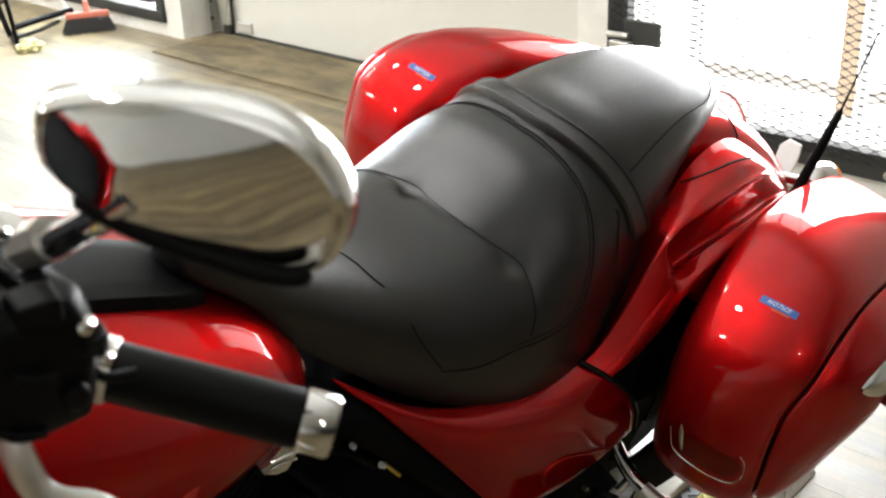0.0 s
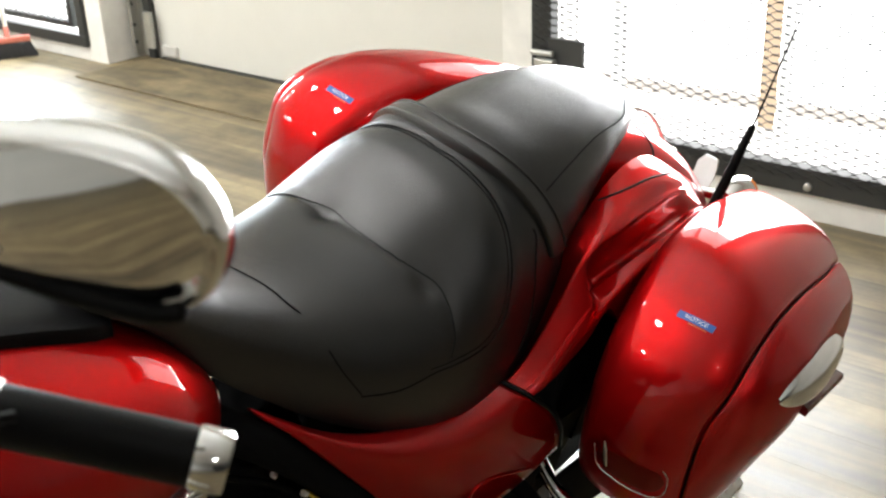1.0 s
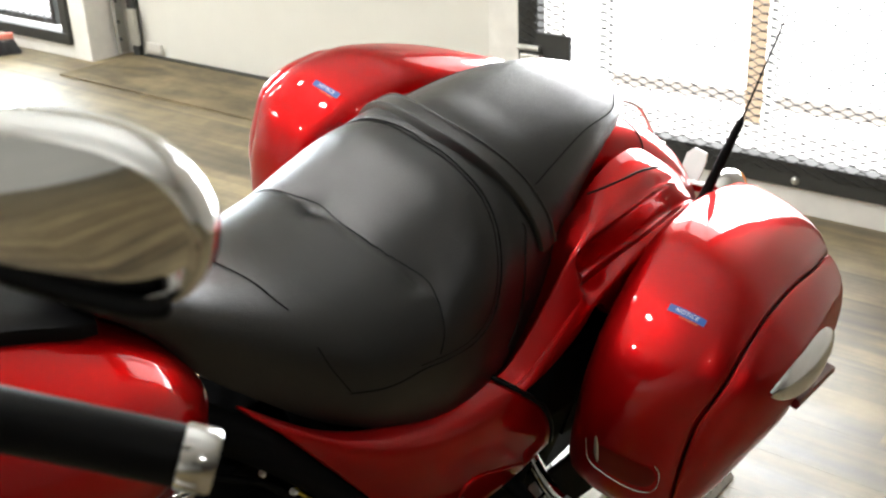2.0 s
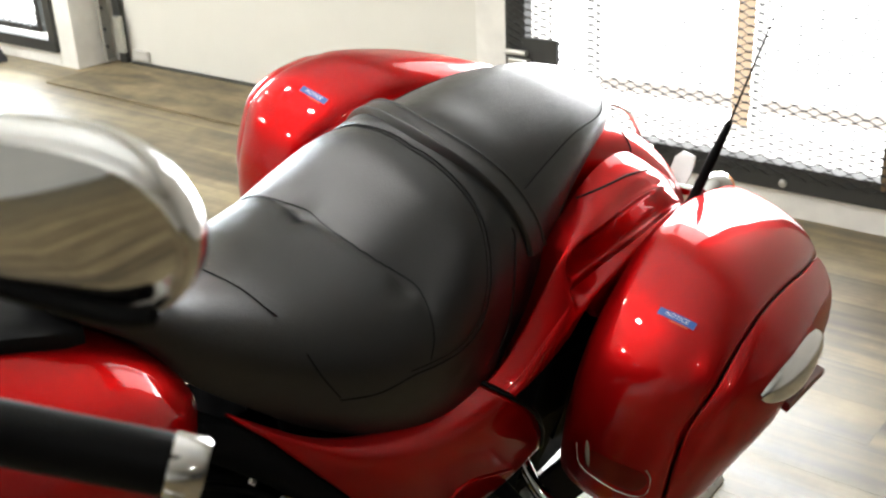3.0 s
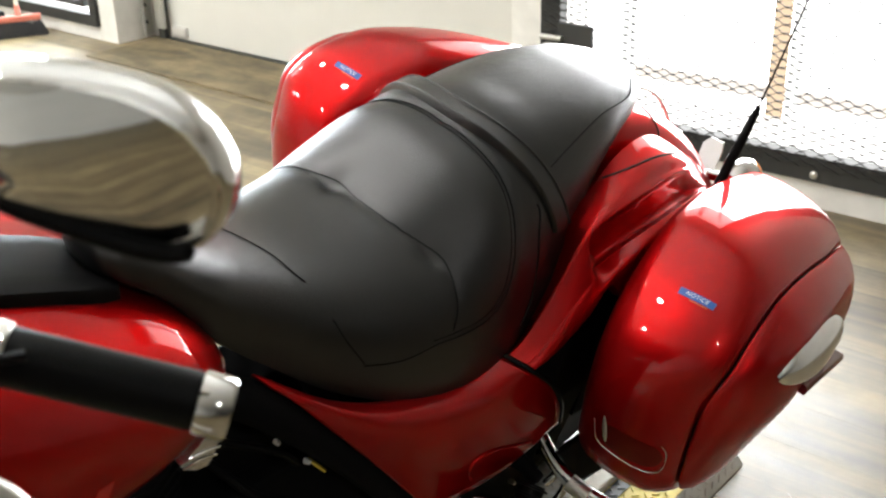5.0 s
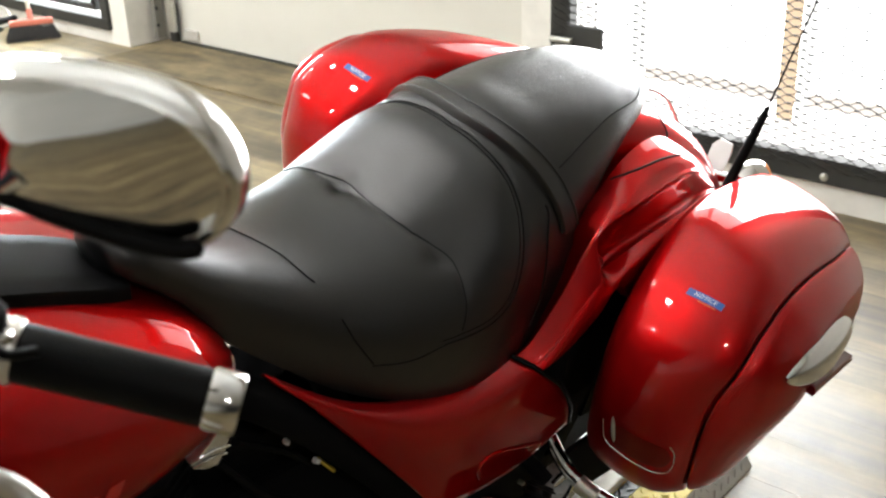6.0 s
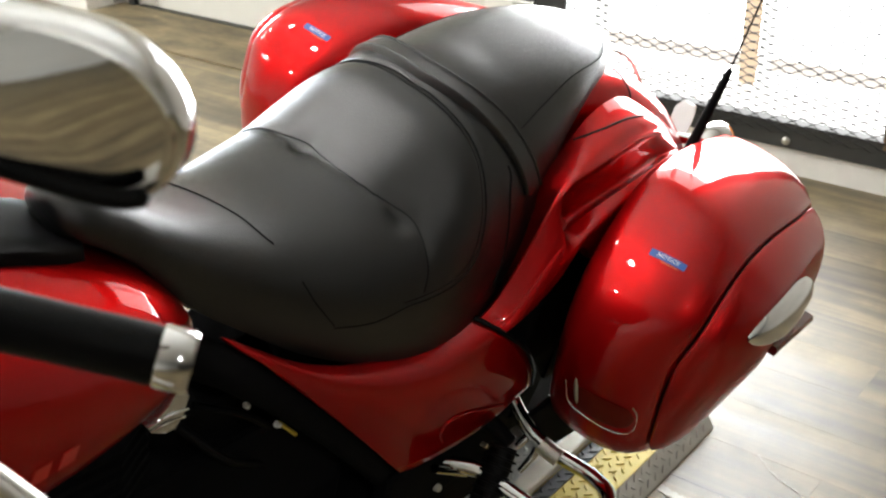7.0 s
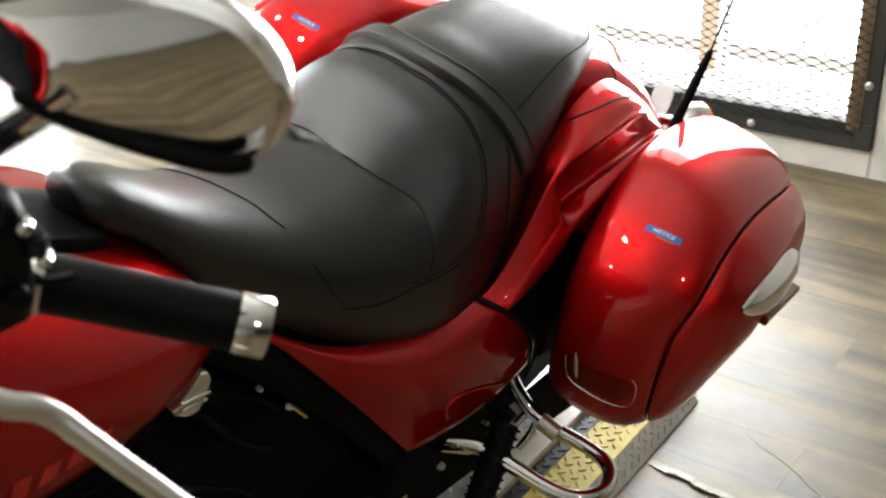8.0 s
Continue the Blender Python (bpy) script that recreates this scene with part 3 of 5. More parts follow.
def bag_ring(side, u, inset):
    n = len(bag_line)
    out = []
    for i in range(n):
        (a, b), (c, d) = bag_line[i - 1], bag_line[(i + 1) % n]
        tx, ty = c - a, d - b
        l = math.hypot(tx, ty)
        nx, ny = ty / l, -tx / l
        k = min(inset, 0.05)
        v, w = bag_line[i][0] + nx * k, bag_line[i][1] + ny * k
        if inset > 0.05:
            f = 1 - (inset - 0.05) / 0.21
            v, w = 0.27 + (v - 0.27) * f, 0.565 + (w - 0.565) * f
        w -= 0.014 * ease((0.42 - u) / 0.16) * ease((w - 0.60) / 0.12) * ease((0.17 - v) / 0.17)
        near = max(0.0, 1 - abs(u - 0.432) / (0.2 if u < 0.432 else 0.079))
        tuck = 0.003 * min(1.0, max(0.0, u - 0.4345) / 0.02) * -1 if side < 0 else 0.45 * max(0.0, u - 0.4345) * ease((0.62 - w) / 0.18)
        near_top = 0.016 * ease((w - 0.60) / 0.09)
        out.append((side * (u - tuck + 0.055 - 0.24 * (v + 0.06) + 0.035 * max(0.0, (u - 0.432) / 0.079) * max(0.0, v - 0.05) + near * (-0.020 + 0.065 * v + near_top)), v, w))
    return out


def saddlebag(side):
    body = part("saddlebag", loft([bag_ring(side, u, i) for u, i in ((0.232, 0.030), (0.238, 0.016), (0.25, 0.005), (0.27, 0.0), (0.30, -0.002), (0.335, 0.0), (0.36, 0.004),
                                                                   (0.385, 0.011), (0.405, 0.021), (0.42, 0.032), (0.4295, 0.041), (0.431, 0.045))]), RED, bike,
                "glossy red hard saddlebag with a sticker", m=BODY if side < 0 else None)
    part("seam_gasket", loft([bag_ring(side, u, i) for u, i in ((0.423, 0.054), (0.440, 0.056))]), RUBBER, body, "black seam gasket")
    lid = part("saddlebag_lid", loft([bag_ring(side, u, i) for u, i in ((0.4345, 0.050), (0.4355, 0.047), (0.439, 0.047), (0.455, 0.056), (0.472, 0.072), (0.487, 0.092), (0.498, 0.115), (0.506, 0.14), (0.511, 0.165))]),
               RED, bike, "glossy red saddlebag cover", m=BODY if side < 0 else None)
    return body, lid


bag_l, lid_l = saddlebag(1)
bag_r, lid_r = saddlebag(-1)


def sticker(parent, centre, right, tree):
    """A blue strip with white capitals, laid onto the bag."""
    q, nrm, _, _ = tree.find_nearest(Vector(centre))
    r = (Vector(right) - nrm * Vector(right).dot(nrm)).normalized()
    up = nrm.cross(r)

    def lay(x, y, lift):
        p, n2, _, _ = tree.find_nearest(q + r * x + up * y)
        return p + n2 * lift
    nx = 20
    rings = [[lay(-0.028 + 0.056 * i / nx, y, lift) for y, lift in ((-0.0058, 0.0002), (-0.0056, 0.0008), (0.0056, 0.0008), (0.0058, 0.0002))] for i in range(nx + 1)]
    plate = part("sticker", loft(rings, wrap=False), BLUE, parent, "blue sticker with white capitals")
    fc = bpy.data.curves.new("notice", 'FONT')
    fc.body, fc.size, fc.align_x, fc.align_y, fc.shear = "NOTICE", 0.0088, 'CENTER', 'CENTER', 0.15
    fc.space_character = 1.1
    tmp = bpy.data.objects.new("notice", fc)
    me = bpy.data.meshes.new_from_object(tmp)
    bpy.data.objects.remove(tmp)
    for vtx in me.vertices:
        vtx.co = lay(vtx.co.x, vtx.co.y, 0.0013)
    me.materials.clear()
    me.materials.append(WHITE_INK)
    ob = new("sticker_text", me)
    ob.parent = parent
    ob["label"] = "white capitals"
    rings = [[lay(-0.008 + 0.028 * i / 8, y, 0.0006) for y in (-0.0088, -0.0074)] for i in range(9)]
    part("sticker_line", loft(rings, wrap=False), ORANGE_INK, parent, "thin orange line of small print")


sticker(bag_l, (0.3802, 0.0138, 0.7415), (0.0485, 0.0122, -0.0075), surface_finder(bag_l))
sticker(bag_r, (-0.3400, 0.0150, 0.7430), (0.0501, 0.0034, 0.0003), surface_finder(bag_r))


def dome(a, b, half, height, tree, rows=20, cols=14, n=2.2):
    """A long almond-shaped dome from a to b on a surface."""
    a, b = Vector(a), Vector(b)
    q, nrm, _, _ = tree.find_nearest((a + b) / 2)
    d = (b - a)
    side = nrm.cross(d.normalized()).normalized()
    rings = []
    for i in range(rows + 1):
        t = i / rows
        wdt = half * max(0.02, (1 - abs(2 * t - 1) ** n)) ** 0.6
        ring = []
        for k in range(cols + 1):
            s = -1 + 2 * k / cols
            p = a + d * t + side * (s * wdt)
            base, n2, _, _ = tree.find_nearest(p)
            h = height * (max(0.0, 1 - s * s) ** 0.5) * max(0.05, 1 - abs(2 * t - 1) ** 2.5) ** 0.5
            ring.append(base + nrm * (h + 0.001))
        rings.append(ring)
    return loft(rings, wrap=False)


tree = surface_finder(lid_l)
part("latch", dome((0.513, 0.064, 0.660), (0.475, 0.325, 0.625), 0.032, 0.016, tree), LATCH, lid_l, "long chrome latch cover")
tree = surface_finder(lid_r)
part("latch", dome((-0.513, 0.064, 0.660), (-0.475, 0.325, 0.625), 0.032, 0.016, tree), LATCH, lid_r, "long chrome latch cover")
for sgn, par in ((1, lid_l), (-1, lid_r)):
    part("reflector", loft([[(sgn * (0.522 - 0.085 * (v - 0.165) + a), v, 0.592 - 0.1 * (v - 0.165) + b) for a, b in ((-0.04, -0.008), (0.001, -0.008), (0.004, 0.0), (0.001, 0.008), (-0.04, 0.008))] for v in (0.165, 0.170, 0.305, 0.310)]),
         REFLECT, par, "dark red reflector", smooth=False)

# --- rear cowl beside the seat, with the hollow before the bag
COWL = [  # y, then seat edge, crest, pocket floor edge, ledge, lip as (x, z)
    (-0.20, (0.205, 0.578), (0.216, 0.584), (0.222, 0.584), (0.236, 0.580), (0.240, 0.572)),
    (-0.13, (0.196, 0.590), (0.216, 0.612), (0.226, 0.612), (0.247, 0.594), (0.250, 0.588)),
    (-0.07, (0.186, 0.662), (0.213, 0.690), (0.222, 0.684), (0.251, 0.650), (0.254, 0.622)),
    (-0.035, (0.172, 0.716), (0.211, 0.744), (0.219, 0.716), (0.2515, 0.675), (0.255, 0.653)),
    (-0.005, (0.159, 0.752), (0.210, 0.770), (0.2145, 0.697), (0.2475, 0.692), (0.2515, 0.682)),
    (0.05, (0.145, 0.779), (0.2076, 0.7805), (0.2235, 0.722), (0.2465, 0.719), (0.2505, 0.640)),
    (0.124, (0.124, 0.799), (0.196, 0.779), (0.2255, 0.737), (0.240, 0.733), (0.244, 0.640)),
    (0.231, (0.105, 0.800), (0.176, 0.766), (0.2115, 0.735), (0.221, 0.732), (0.225, 0.620)),
    (0.30, (0.095, 0.772), (0.163, 0.743), (0.196, 0.724), (0.207, 0.721), (0.211, 0.590)),
    (0.36, (0.088, 0.735), (0.150, 0.714), (0.168, 0.690), (0.186, 0.692), (0.190, 0.560)),
    (0.44, (0.075, 0.690), (0.122, 0.660), (0.130, 0.632), (0.140, 0.630), (0.142, 0.520)),
]


def cowl(sgn):
    """Seat edge, crest, deep pocket, ledge and lip; the pocket opens sharply behind its rounded front end."""
    rows = []
    ys = [r[0] for r in COWL]
    table = [(r[0], *[c for xy in r[1:] for c in xy]) for r in COWL]
    for y in [*np.linspace(ys[0], -0.04, 18), *np.linspace(-0.036, 0.03, 24), *np.linspace(0.04, ys[-1], 44)]:
        v = curve_at(table, y)
        p = [Vector((v[2 * k], y, v[2 * k + 1])) for k in range(5)]
        inner, crest, shelf, ledge, lip = p
        k = math.sqrt(ease((y + 0.028) / 0.022)) * (1 - ease((y - 0.25) / 0.07))
        shelf = crest.lerp(ledge, 0.72).lerp(shelf, k)
        pts = [inner, inner.lerp(crest, 0.35) + Vector((0.002, 0, 0.006)), inner.lerp(crest, 0.7) + Vector((0.002, 0, 0.007)), crest + Vector((-0.006, 0, 0.003)), crest + Vector((0.0, 0, 0.0005)), crest + Vector((0.0005, 0, -0.004)),
               crest.lerp(shelf, 0.35) + Vector((-0.014, 0, 0)) * k, crest.lerp(shelf, 0.75) + Vector((-0.020, 0, -0.004)) * k, shelf + Vector((-0.018, 0, -0.016)) * k, shelf + Vector((-0.001, 0, -0.004)), shelf + Vector((0.001, 0, 0.0)), shelf.lerp(ledge, 0.3), ledge, ledge + Vector((0.003, 0, -0.006)), lip]
        for _ in range(2):
            pts = [pts[0]] + [a.lerp(b, f) for a, b in zip(pts, pts[1:]) for f in (0.25, 0.75)] + [pts[-1]]
        soft = pts
        for _ in range(26):
            soft = [soft[0]] + [(a + b * 2 + c) / 4 for a, b, c in zip(soft, soft[1:], soft[2:])] + [soft[-1]]
        pts = [a.lerp(b, max(k, (1 - ease((n / len(pts) - 0.22) / 0.14)) * ease((y + 0.085) / 0.06))) for n, (a, b) in enumerate(zip(soft, pts))]
        line = [Vector((sgn * q.x, q.y, q.z)) for q in pts]
        rows.append([*line, line[-1] + Vector((-sgn * 0.016, 0, -0.006)), line[0] + Vector((0, 0, -0.03))])
    return part("rear_cowl", loft(rows), RED, bike, "glossy red cowl between seat and saddlebag", m=BODY if sgn < 0 else None)


cowl_l, cowl_r = cowl(1), cowl(-1)
cowl_tree = surface_finder(cowl_l)
stitched(cowl_l, cowl_tree, [(0.1429, 0.0719, 0.7949), (0.151, 0.0946, 0.800), (0.1552, 0.1215, 0.8009), (0.1557, 0.1533, 0.7995), (0.1531, 0.188, 0.7958), (0.1495, 0.227, 0.7875), (0.141, 0.275, 0.772)], 0.0020, "joint", 0.0)

# --- rear fender
rings = []
for v, hw, top in ((0.10, 0.105, 0.80), (0.20, 0.112, 0.818), (0.28, 0.115, 0.808), (0.34, 0.116, 0.788), (0.42, 0.115, 0.744), (0.50, 0.112, 0.685), (0.58, 0.108, 0.60), (0.63, 0.104, 0.51), (0.66, 0.100, 0.42)):
    rings.append([(hw * math.copysign(abs(math.cos(a)) ** 0.75, math.cos(a)), v, top - 0.16 + 0.16 * math.sin(a) ** 0.75) for a in (math.pi * k / 24 for k in range(25))])
fender = part("rear_fender", loft([spline(list(c), 5) for c in zip(*rings)], wrap=False), RED, bike, "glossy red rear fender")
fender_tree = surface_finder(fender)
stitched(fender, fender_tree, [(0.100, 0.292, 0.765), (0.0844, 0.3071, 0.770), (0.06, 0.315, 0.785), (0.02, 0.318, 0.795)], 0.0020, "joint", 0.0)
md = fender.modifiers.new("thickness", 'SOLIDIFY')
md.thickness = 0.004
for z in (-0.004, -0.055):
    part("fender_trim", tube([(0.118, 0.12, 0.748 + z), (0.121, 0.22, 0.756 + z), (0.121, 0.32, 0.738 + z), (0.117, 0.40, 0.70 + z)], 0.0022, 6), RUBBER, bike, "dark trim joint")
tail = part("tail_light", loft([[(hw * math.cos(a), 0.63 + dy, 0.45 + 0.045 * math.sin(a)) for a in (2 * math.pi * k / 24 for k in range(24))] for hw, dy in ((0.065, 0.0), (0.07, 0.02), (0.06, 0.035), (0.03, 0.042))]), REFLECT, bike, "red tail light")
bracket = part("grab_rail", tube([(-0.02, 0.351, 0.802), (-0.02, 0.409, 0.782), (-0.02, 0.455, 0.754), (-0.02, 0.503, 0.706), (-0.02, 0.53, 0.674), (-0.02, 0.575, 0.649)], 0.0035, 8), DULL, bike, "thin curved metal grab rail")
rings = [[(x, 0.585 + 0.9 * (z - 0.585) + dy, z) for x, dy in ((xa, 0.0), (xb, 0.0), (xb, 0.005), (xa, 0.005))] for z, xa, xb in ((0.565, 0.03, 0.062), (0.59, 0.022, 0.06), (0.61, 0.014, 0.058), (0.628, 0.008, 0.052), (0.64, 0.016, 0.044))]
part("tail_bracket", loft(rings), GREYM, bike, "bent grey metal plate bracket")
sig = part("turn_signal", lathe([(0.003, -0.062), (0.016, -0.058), (0.026, -0.04), (0.031, -0.015), (0.032, 0.0), (0.030, 0.004)], 24, pose(0.125, 0.60, 0.622) @ pose(0, 0, 0, -90)), CHROME, bike, "chrome bullet turn signal with an amber lens")
part("lens", lathe([(0.030, 0.0), (0.028, 0.010), (0.018, 0.017), (0.002, 0.02)], 24, pose(0.125, 0.605, 0.622) @ pose(0, 0, 0, -90)), AMBER, sig, "amber lens")
part("stalk", tube([(0.05, 0.56, 0.60), (0.10, 0.565, 0.612)], 0.010), CHROME, sig)
# antenna
ant = part("antenna", lathe([(0.013, 0.0), (0.012, 0.012), (0.0095, 0.02), (0.0085, 0.11), (0.0068, 0.160), (0.0052, 0.170), (0.0033, 0.173)], 16, along((0.172, 0.395, 0.665), (0.172, 0.450, 0.812))), RUBBER, bike, "black antenna with a rubber base")
part("whip", tube([(0.172, 0.455, 0.826), (0.172, 0.480, 0.93), (0.173, 0.505, 1.05), (0.174, 0.53, 1.25)], [0.0022, 0.0018, 0.0015, 0.0012], 8), PLASTIC, ant, "thin black whip")

# --- side cover under the seat
def patch(corner_rows, per=8, thick=0.006, bm=None):
    """A smooth sheet through rows of points."""
    rows = [spline(r, per) for r in corner_rows]
    cols = [spline(list(c), per) for c in zip(*rows)]
    bm = loft(cols, wrap=False)
    return bm


def side_cover(sgn):
    R = [[(0.128, -0.552, 0.698), (0.176, -0.46, 0.642), (0.198, -0.36, 0.608), (0.205, -0.26, 0.592), (0.207, -0.17, 0.600)],
         [(0.164, -0.518, 0.664), (0.209, -0.432, 0.620), (0.233, -0.34, 0.590), (0.243, -0.24, 0.577), (0.246, -0.145, 0.586)],
         [(0.194, -0.470, 0.606), (0.227, -0.40, 0.572), (0.249, -0.32, 0.546), (0.257, -0.21, 0.534), (0.257, -0.095, 0.540)],
         [(0.222, -0.398, 0.516), (0.238, -0.35, 0.494), (0.253, -0.275, 0.472), (0.258, -0.17, 0.462), (0.254, -0.05, 0.476)],
         [(0.243, -0.310, 0.398), (0.247, -0.275, 0.394), (0.252, -0.20, 0.394), (0.252, -0.12, 0.400), (0.248, -0.028, 0.421)]]
    ob = part("side_cover", patch([[(sgn * x, y, z) for x, y, z in r] for r in R]), RED, bike, "glossy red side cover below the seat")
    md = ob.modifiers.new("thickness", 'SOLIDIFY')
    md.thickness, md.offset = 0.006, -1
    # added black tube so that the rear edge falls off into dark
    part("dark_edge", tube([(sgn * (r[-1][0] - 0.002), r[-1][1] + 0.001, r[-1][2]) for r in R], 0.0048, 10, 10), RUBBER, ob, "black tube added as the shade at the rear edge")
    return ob


cover_l = side_cover(1)
side_cover(-1)
cover_tree = surface_finder(cover_l)
mould = []
for p in spline([(0.256, -0.236, 0.425), (0.256, -0.247, 0.452), (0.256, -0.239, 0.470), (0.256, -0.21, 0.471), (0.256, -0.16, 0.451), (0.256, -0.106, 0.424)], 6):
    q, nrm, _, _ = cover_tree.find_nearest(Vector(p))
    mould.append(q)
part("cover_moulding", tube(mould, 0.0035, 8, smooth_line=False), RED, cover_l)

# --- fuel tank: (y, half width, top, bottom)
TANK = [(-1.34, 0.10, 0.88, 0.76), (-1.28, 0.17, 0.92, 0.71), (-1.15, 0.225, 0.943, 0.665), (-1.0, 0.240, 0.942, 0.645), (-0.88, 0.238, 0.922, 0.640), (-0.79, 0.228, 0.888, 0.648),
        (-0.72, 0.214, 0.858, 0.664), (-0.665, 0.196, 0.832, 0.680), (-0.625, 0.170, 0.802, 0.695), (-0.595, 0.125, 0.768, 0.708), (-0.58, 0.07, 0.748, 0.716)]
rings = []
for v in np.linspace(TANK[0][0], TANK[-1][0], 40):
    hw, wt, wb = curve_at(TANK, v)
    ring = []
    for k in range(48):
        a = 2 * math.pi * k / 48
        c, s = math.cos(a), math.sin(a)
        mid = wb + (wt - wb) * 0.42
        ring.append((hw * math.copysign(abs(c) ** 0.78, c), v, mid + ((wt - mid) * s ** 0.8 if s > 0 else -(mid - wb) * abs(s) ** 0.7)))
    rings.append(ring)
tank = part("fuel_tank", loft(rings), RED, bike, "glossy red fuel tank")
CONSOLE = [(-1.26, 0.070, 0.975, 0.94), (-1.10, 0.080, 0.985, 0.95), (-0.95, 0.072, 0.958, 0.934), (-0.85, 0.066, 0.924, 0.902), (-0.78, 0.062, 0.898, 0.877), (-0.72, 0.058, 0.874, 0.854), (-0.70, 0.052, 0.866, 0.846)]
rings = []
for v in np.linspace(CONSOLE[0][0], CONSOLE[-1][0], 24):
    hw, wt, wb = curve_at(CONSOLE, v)
    rings.append([(0.030 + hw * x, v, wb + (wt - wb) * z) for x, z in ((1, -1), (1, 0), (0.985, 0.55), (0.95, 0.80), (0.85, 0.94), (0.5, 1), (0, 1.02), (-0.5, 1), (-0.85, 0.92), (-0.95, 0.80), (-0.985, 0.55), (-1, 0), (-1, -1))])
part("tank_console", loft(rings), PLASTIC, bike, "black plastic tank console")
# lettering of the tank badge, as plain bars
tree = surface_finder(tank)
for k in range(6):
    y = -0.80 - 0.034 * k
    cs = []
    for dy, dz in ((0.010, -0.013), (0.010, 0.013), (-0.010, 0.013), (-0.010, -0.013)):
        q, nrm, _, _ = tree.find_nearest(Vector((0.30, y + dy + dz * 0.3, 0.745 + dz - 0.0 * k)))
        cs.append((q, nrm))
    part("badge_bar", loft([[q + nn * 0.0003 for q, nn in cs], [q + nn * 0.0016 for q, nn in cs]]), material("badge_red", (0.50, 0.020, 0.012), 0.3) if k == 0 else bpy.data.materials["badge_red"], tank, "bright red badge bar", smooth=False)

# --- frame, engine and dark parts below
part("frame_tube", tube([(0.10, -0.62, 0.70), (0.145, -0.530, 0.635), (0.175, -0.437, 0.54), (0.197, -0.355, 0.44), (0.202, -0.290, 0.35)], 0.027, 16), ENGINE, bike, "black frame tube")
part("frame_tube", tube([(-0.10, -0.62, 0.70), (-0.165, -0.52, 0.625), (-0.20, -0.42, 0.53), (-0.225, -0.34, 0.43), (-0.23, -0.27, 0.34)], 0.026, 12), PLASTIC, bike, "black frame tube")
eng = part("engine", loft([[(x, v, z) for x, z in ((0.16, 0.20), (0.17, 0.36), (0.13, 0.50), (-0.13, 0.50), (-0.17, 0.36), (-0.16, 0.20))] for v in (-1.05, -1.0, -0.45, -0.35)]), ENGINE, bike, "black painted engine", bevel=0.01, smooth=False)
for k in range(7):
    z = 0.47 + 0.022 * k
    part("cooling_fin", loft([[(x, y, z + dz) for x, y in ((0.14, -0.90), (0.145, -0.70), (0.11, -0.64), (-0.11, -0.64), (-0.145, -0.70), (-0.14, -0.90))] for dz in (0.0, 0.007)]), ENGINE, eng, smooth=False)
part("engine_cover", lathe([(0.105, 0.0), (0.104, 0.03), (0.09, 0.045), (0.05, 0.05), (0.001, 0.05)], 40, pose(0.165, -0.62, 0.32) @ pose(0, 0, 0, 0, 90)), ENGINE, eng, "round black engine cover")
part("air_duct", loft([[(x + 0.02 * k, v, z) for x, z in ((0.02, 0.50), (0.08, 0.48), (0.085, 0.56), (0.03, 0.60))] for k, v in ((0, -0.62), (1, -0.56), (1, -0.46), (0, -0.42))]), PLASTIC, bike, "black plastic box", bevel=0.006, smooth=False)
part("inner_panel", loft([[(x * f, v, z) for x, z in ((0.08, 0.22), (0.20, 0.24), (0.232, 0.45), (0.228, 0.57), (0.08, 0.60))] for v, f in ((-0.40, 0.6), (-0.28, 0.75), (-0.16, 0.88), (-0.04, 0.98), (0.055, 0.98))]), ENGINE, bike, "black inner panel", smooth=False)
part("inner_fender", loft([[(x, v, z) for x, z in ((0.08, 0.38), (0.222, 0.37), (0.228, 0.45), (0.224, 0.57), (0.08, 0.60))] for v in (0.05, 0.18, 0.31)]), ENGINE, bike, "black inner panel", smooth=False)
part("underbody", loft([[(x, v, z) for x, z in ((0.17, 0.10), (0.215, 0.16), (0.215, 0.31), (-0.2, 0.31), (-0.2, 0.10))] for v in (-0.80, -0.70, -0.12, 0.0)]), ENGINE, bike, "black underbody", smooth=False)
part("passenger_peg", tube([(0.215, -0.235, 0.352), (0.225, -0.218, 0.341), (0.255, -0.128, 0.290)], 0.010, 12), CHROME, bike, "chrome passenger peg bar")
box_b = part("battery_box", loft([[(x, v, z) for x, z in ((0.06, 0.36), (0.135, 0.37), (0.130, 0.455), (0.06, 0.47))] for v in (-0.53, -0.525, -0.445, -0.44)]), PLASTIC, bike, "black plastic battery box", bevel=0.004, smooth=False)
for k in range(3):
    part("rib", loft([[(x, -0.52 + 0.03 * k + dv, z) for x, z in ((0.136, 0.374), (0.140, 0.374), (0.135, 0.452), (0.131, 0.452))] for dv in (0.0, 0.006)]), PLASTIC, box_b, smooth=False)
for k, (a, b, c, d) in enumerate((((0.11, -0.60, 0.56), (0.15, -0.55, 0.50), (0.14, -0.47, 0.43), (0.15, -0.38, 0.35)), ((0.10, -0.57, 0.57), (0.125, -0.50, 0.53), (0.13, -0.44, 0.46), (0.16, -0.36, 0.38)), ((0.16, -0.66, 0.50), (0.17, -0.58, 0.45), (0.165, -0.52, 0.38), (0.17, -0.45, 0.33)))):
    part("hose", tube([a, b, c, d], 0.0065 - 0.001 * k, 10), PLASTIC, bike, "black hose")
for x, v, w in ((0.217, -0.20, 0.275), (0.217, -0.26, 0.24)):
    part("bolt", lathe([(0.001, 0.005), (0.005, 0.004), (0.006, 0.0), (0.006, -0.006)], 12, pose(x, v, w) @ pose(0, 0, 0, 0, 90)), DULL, bike, "small bare metal bolt")
part("rear_swingarm", tube([(0.12, -0.25, 0.30), (0.14, 0.05, 0.30), (0.13, 0.35, 0.30)], 0.035, 12), ENGINE, bike, "black swingarm")
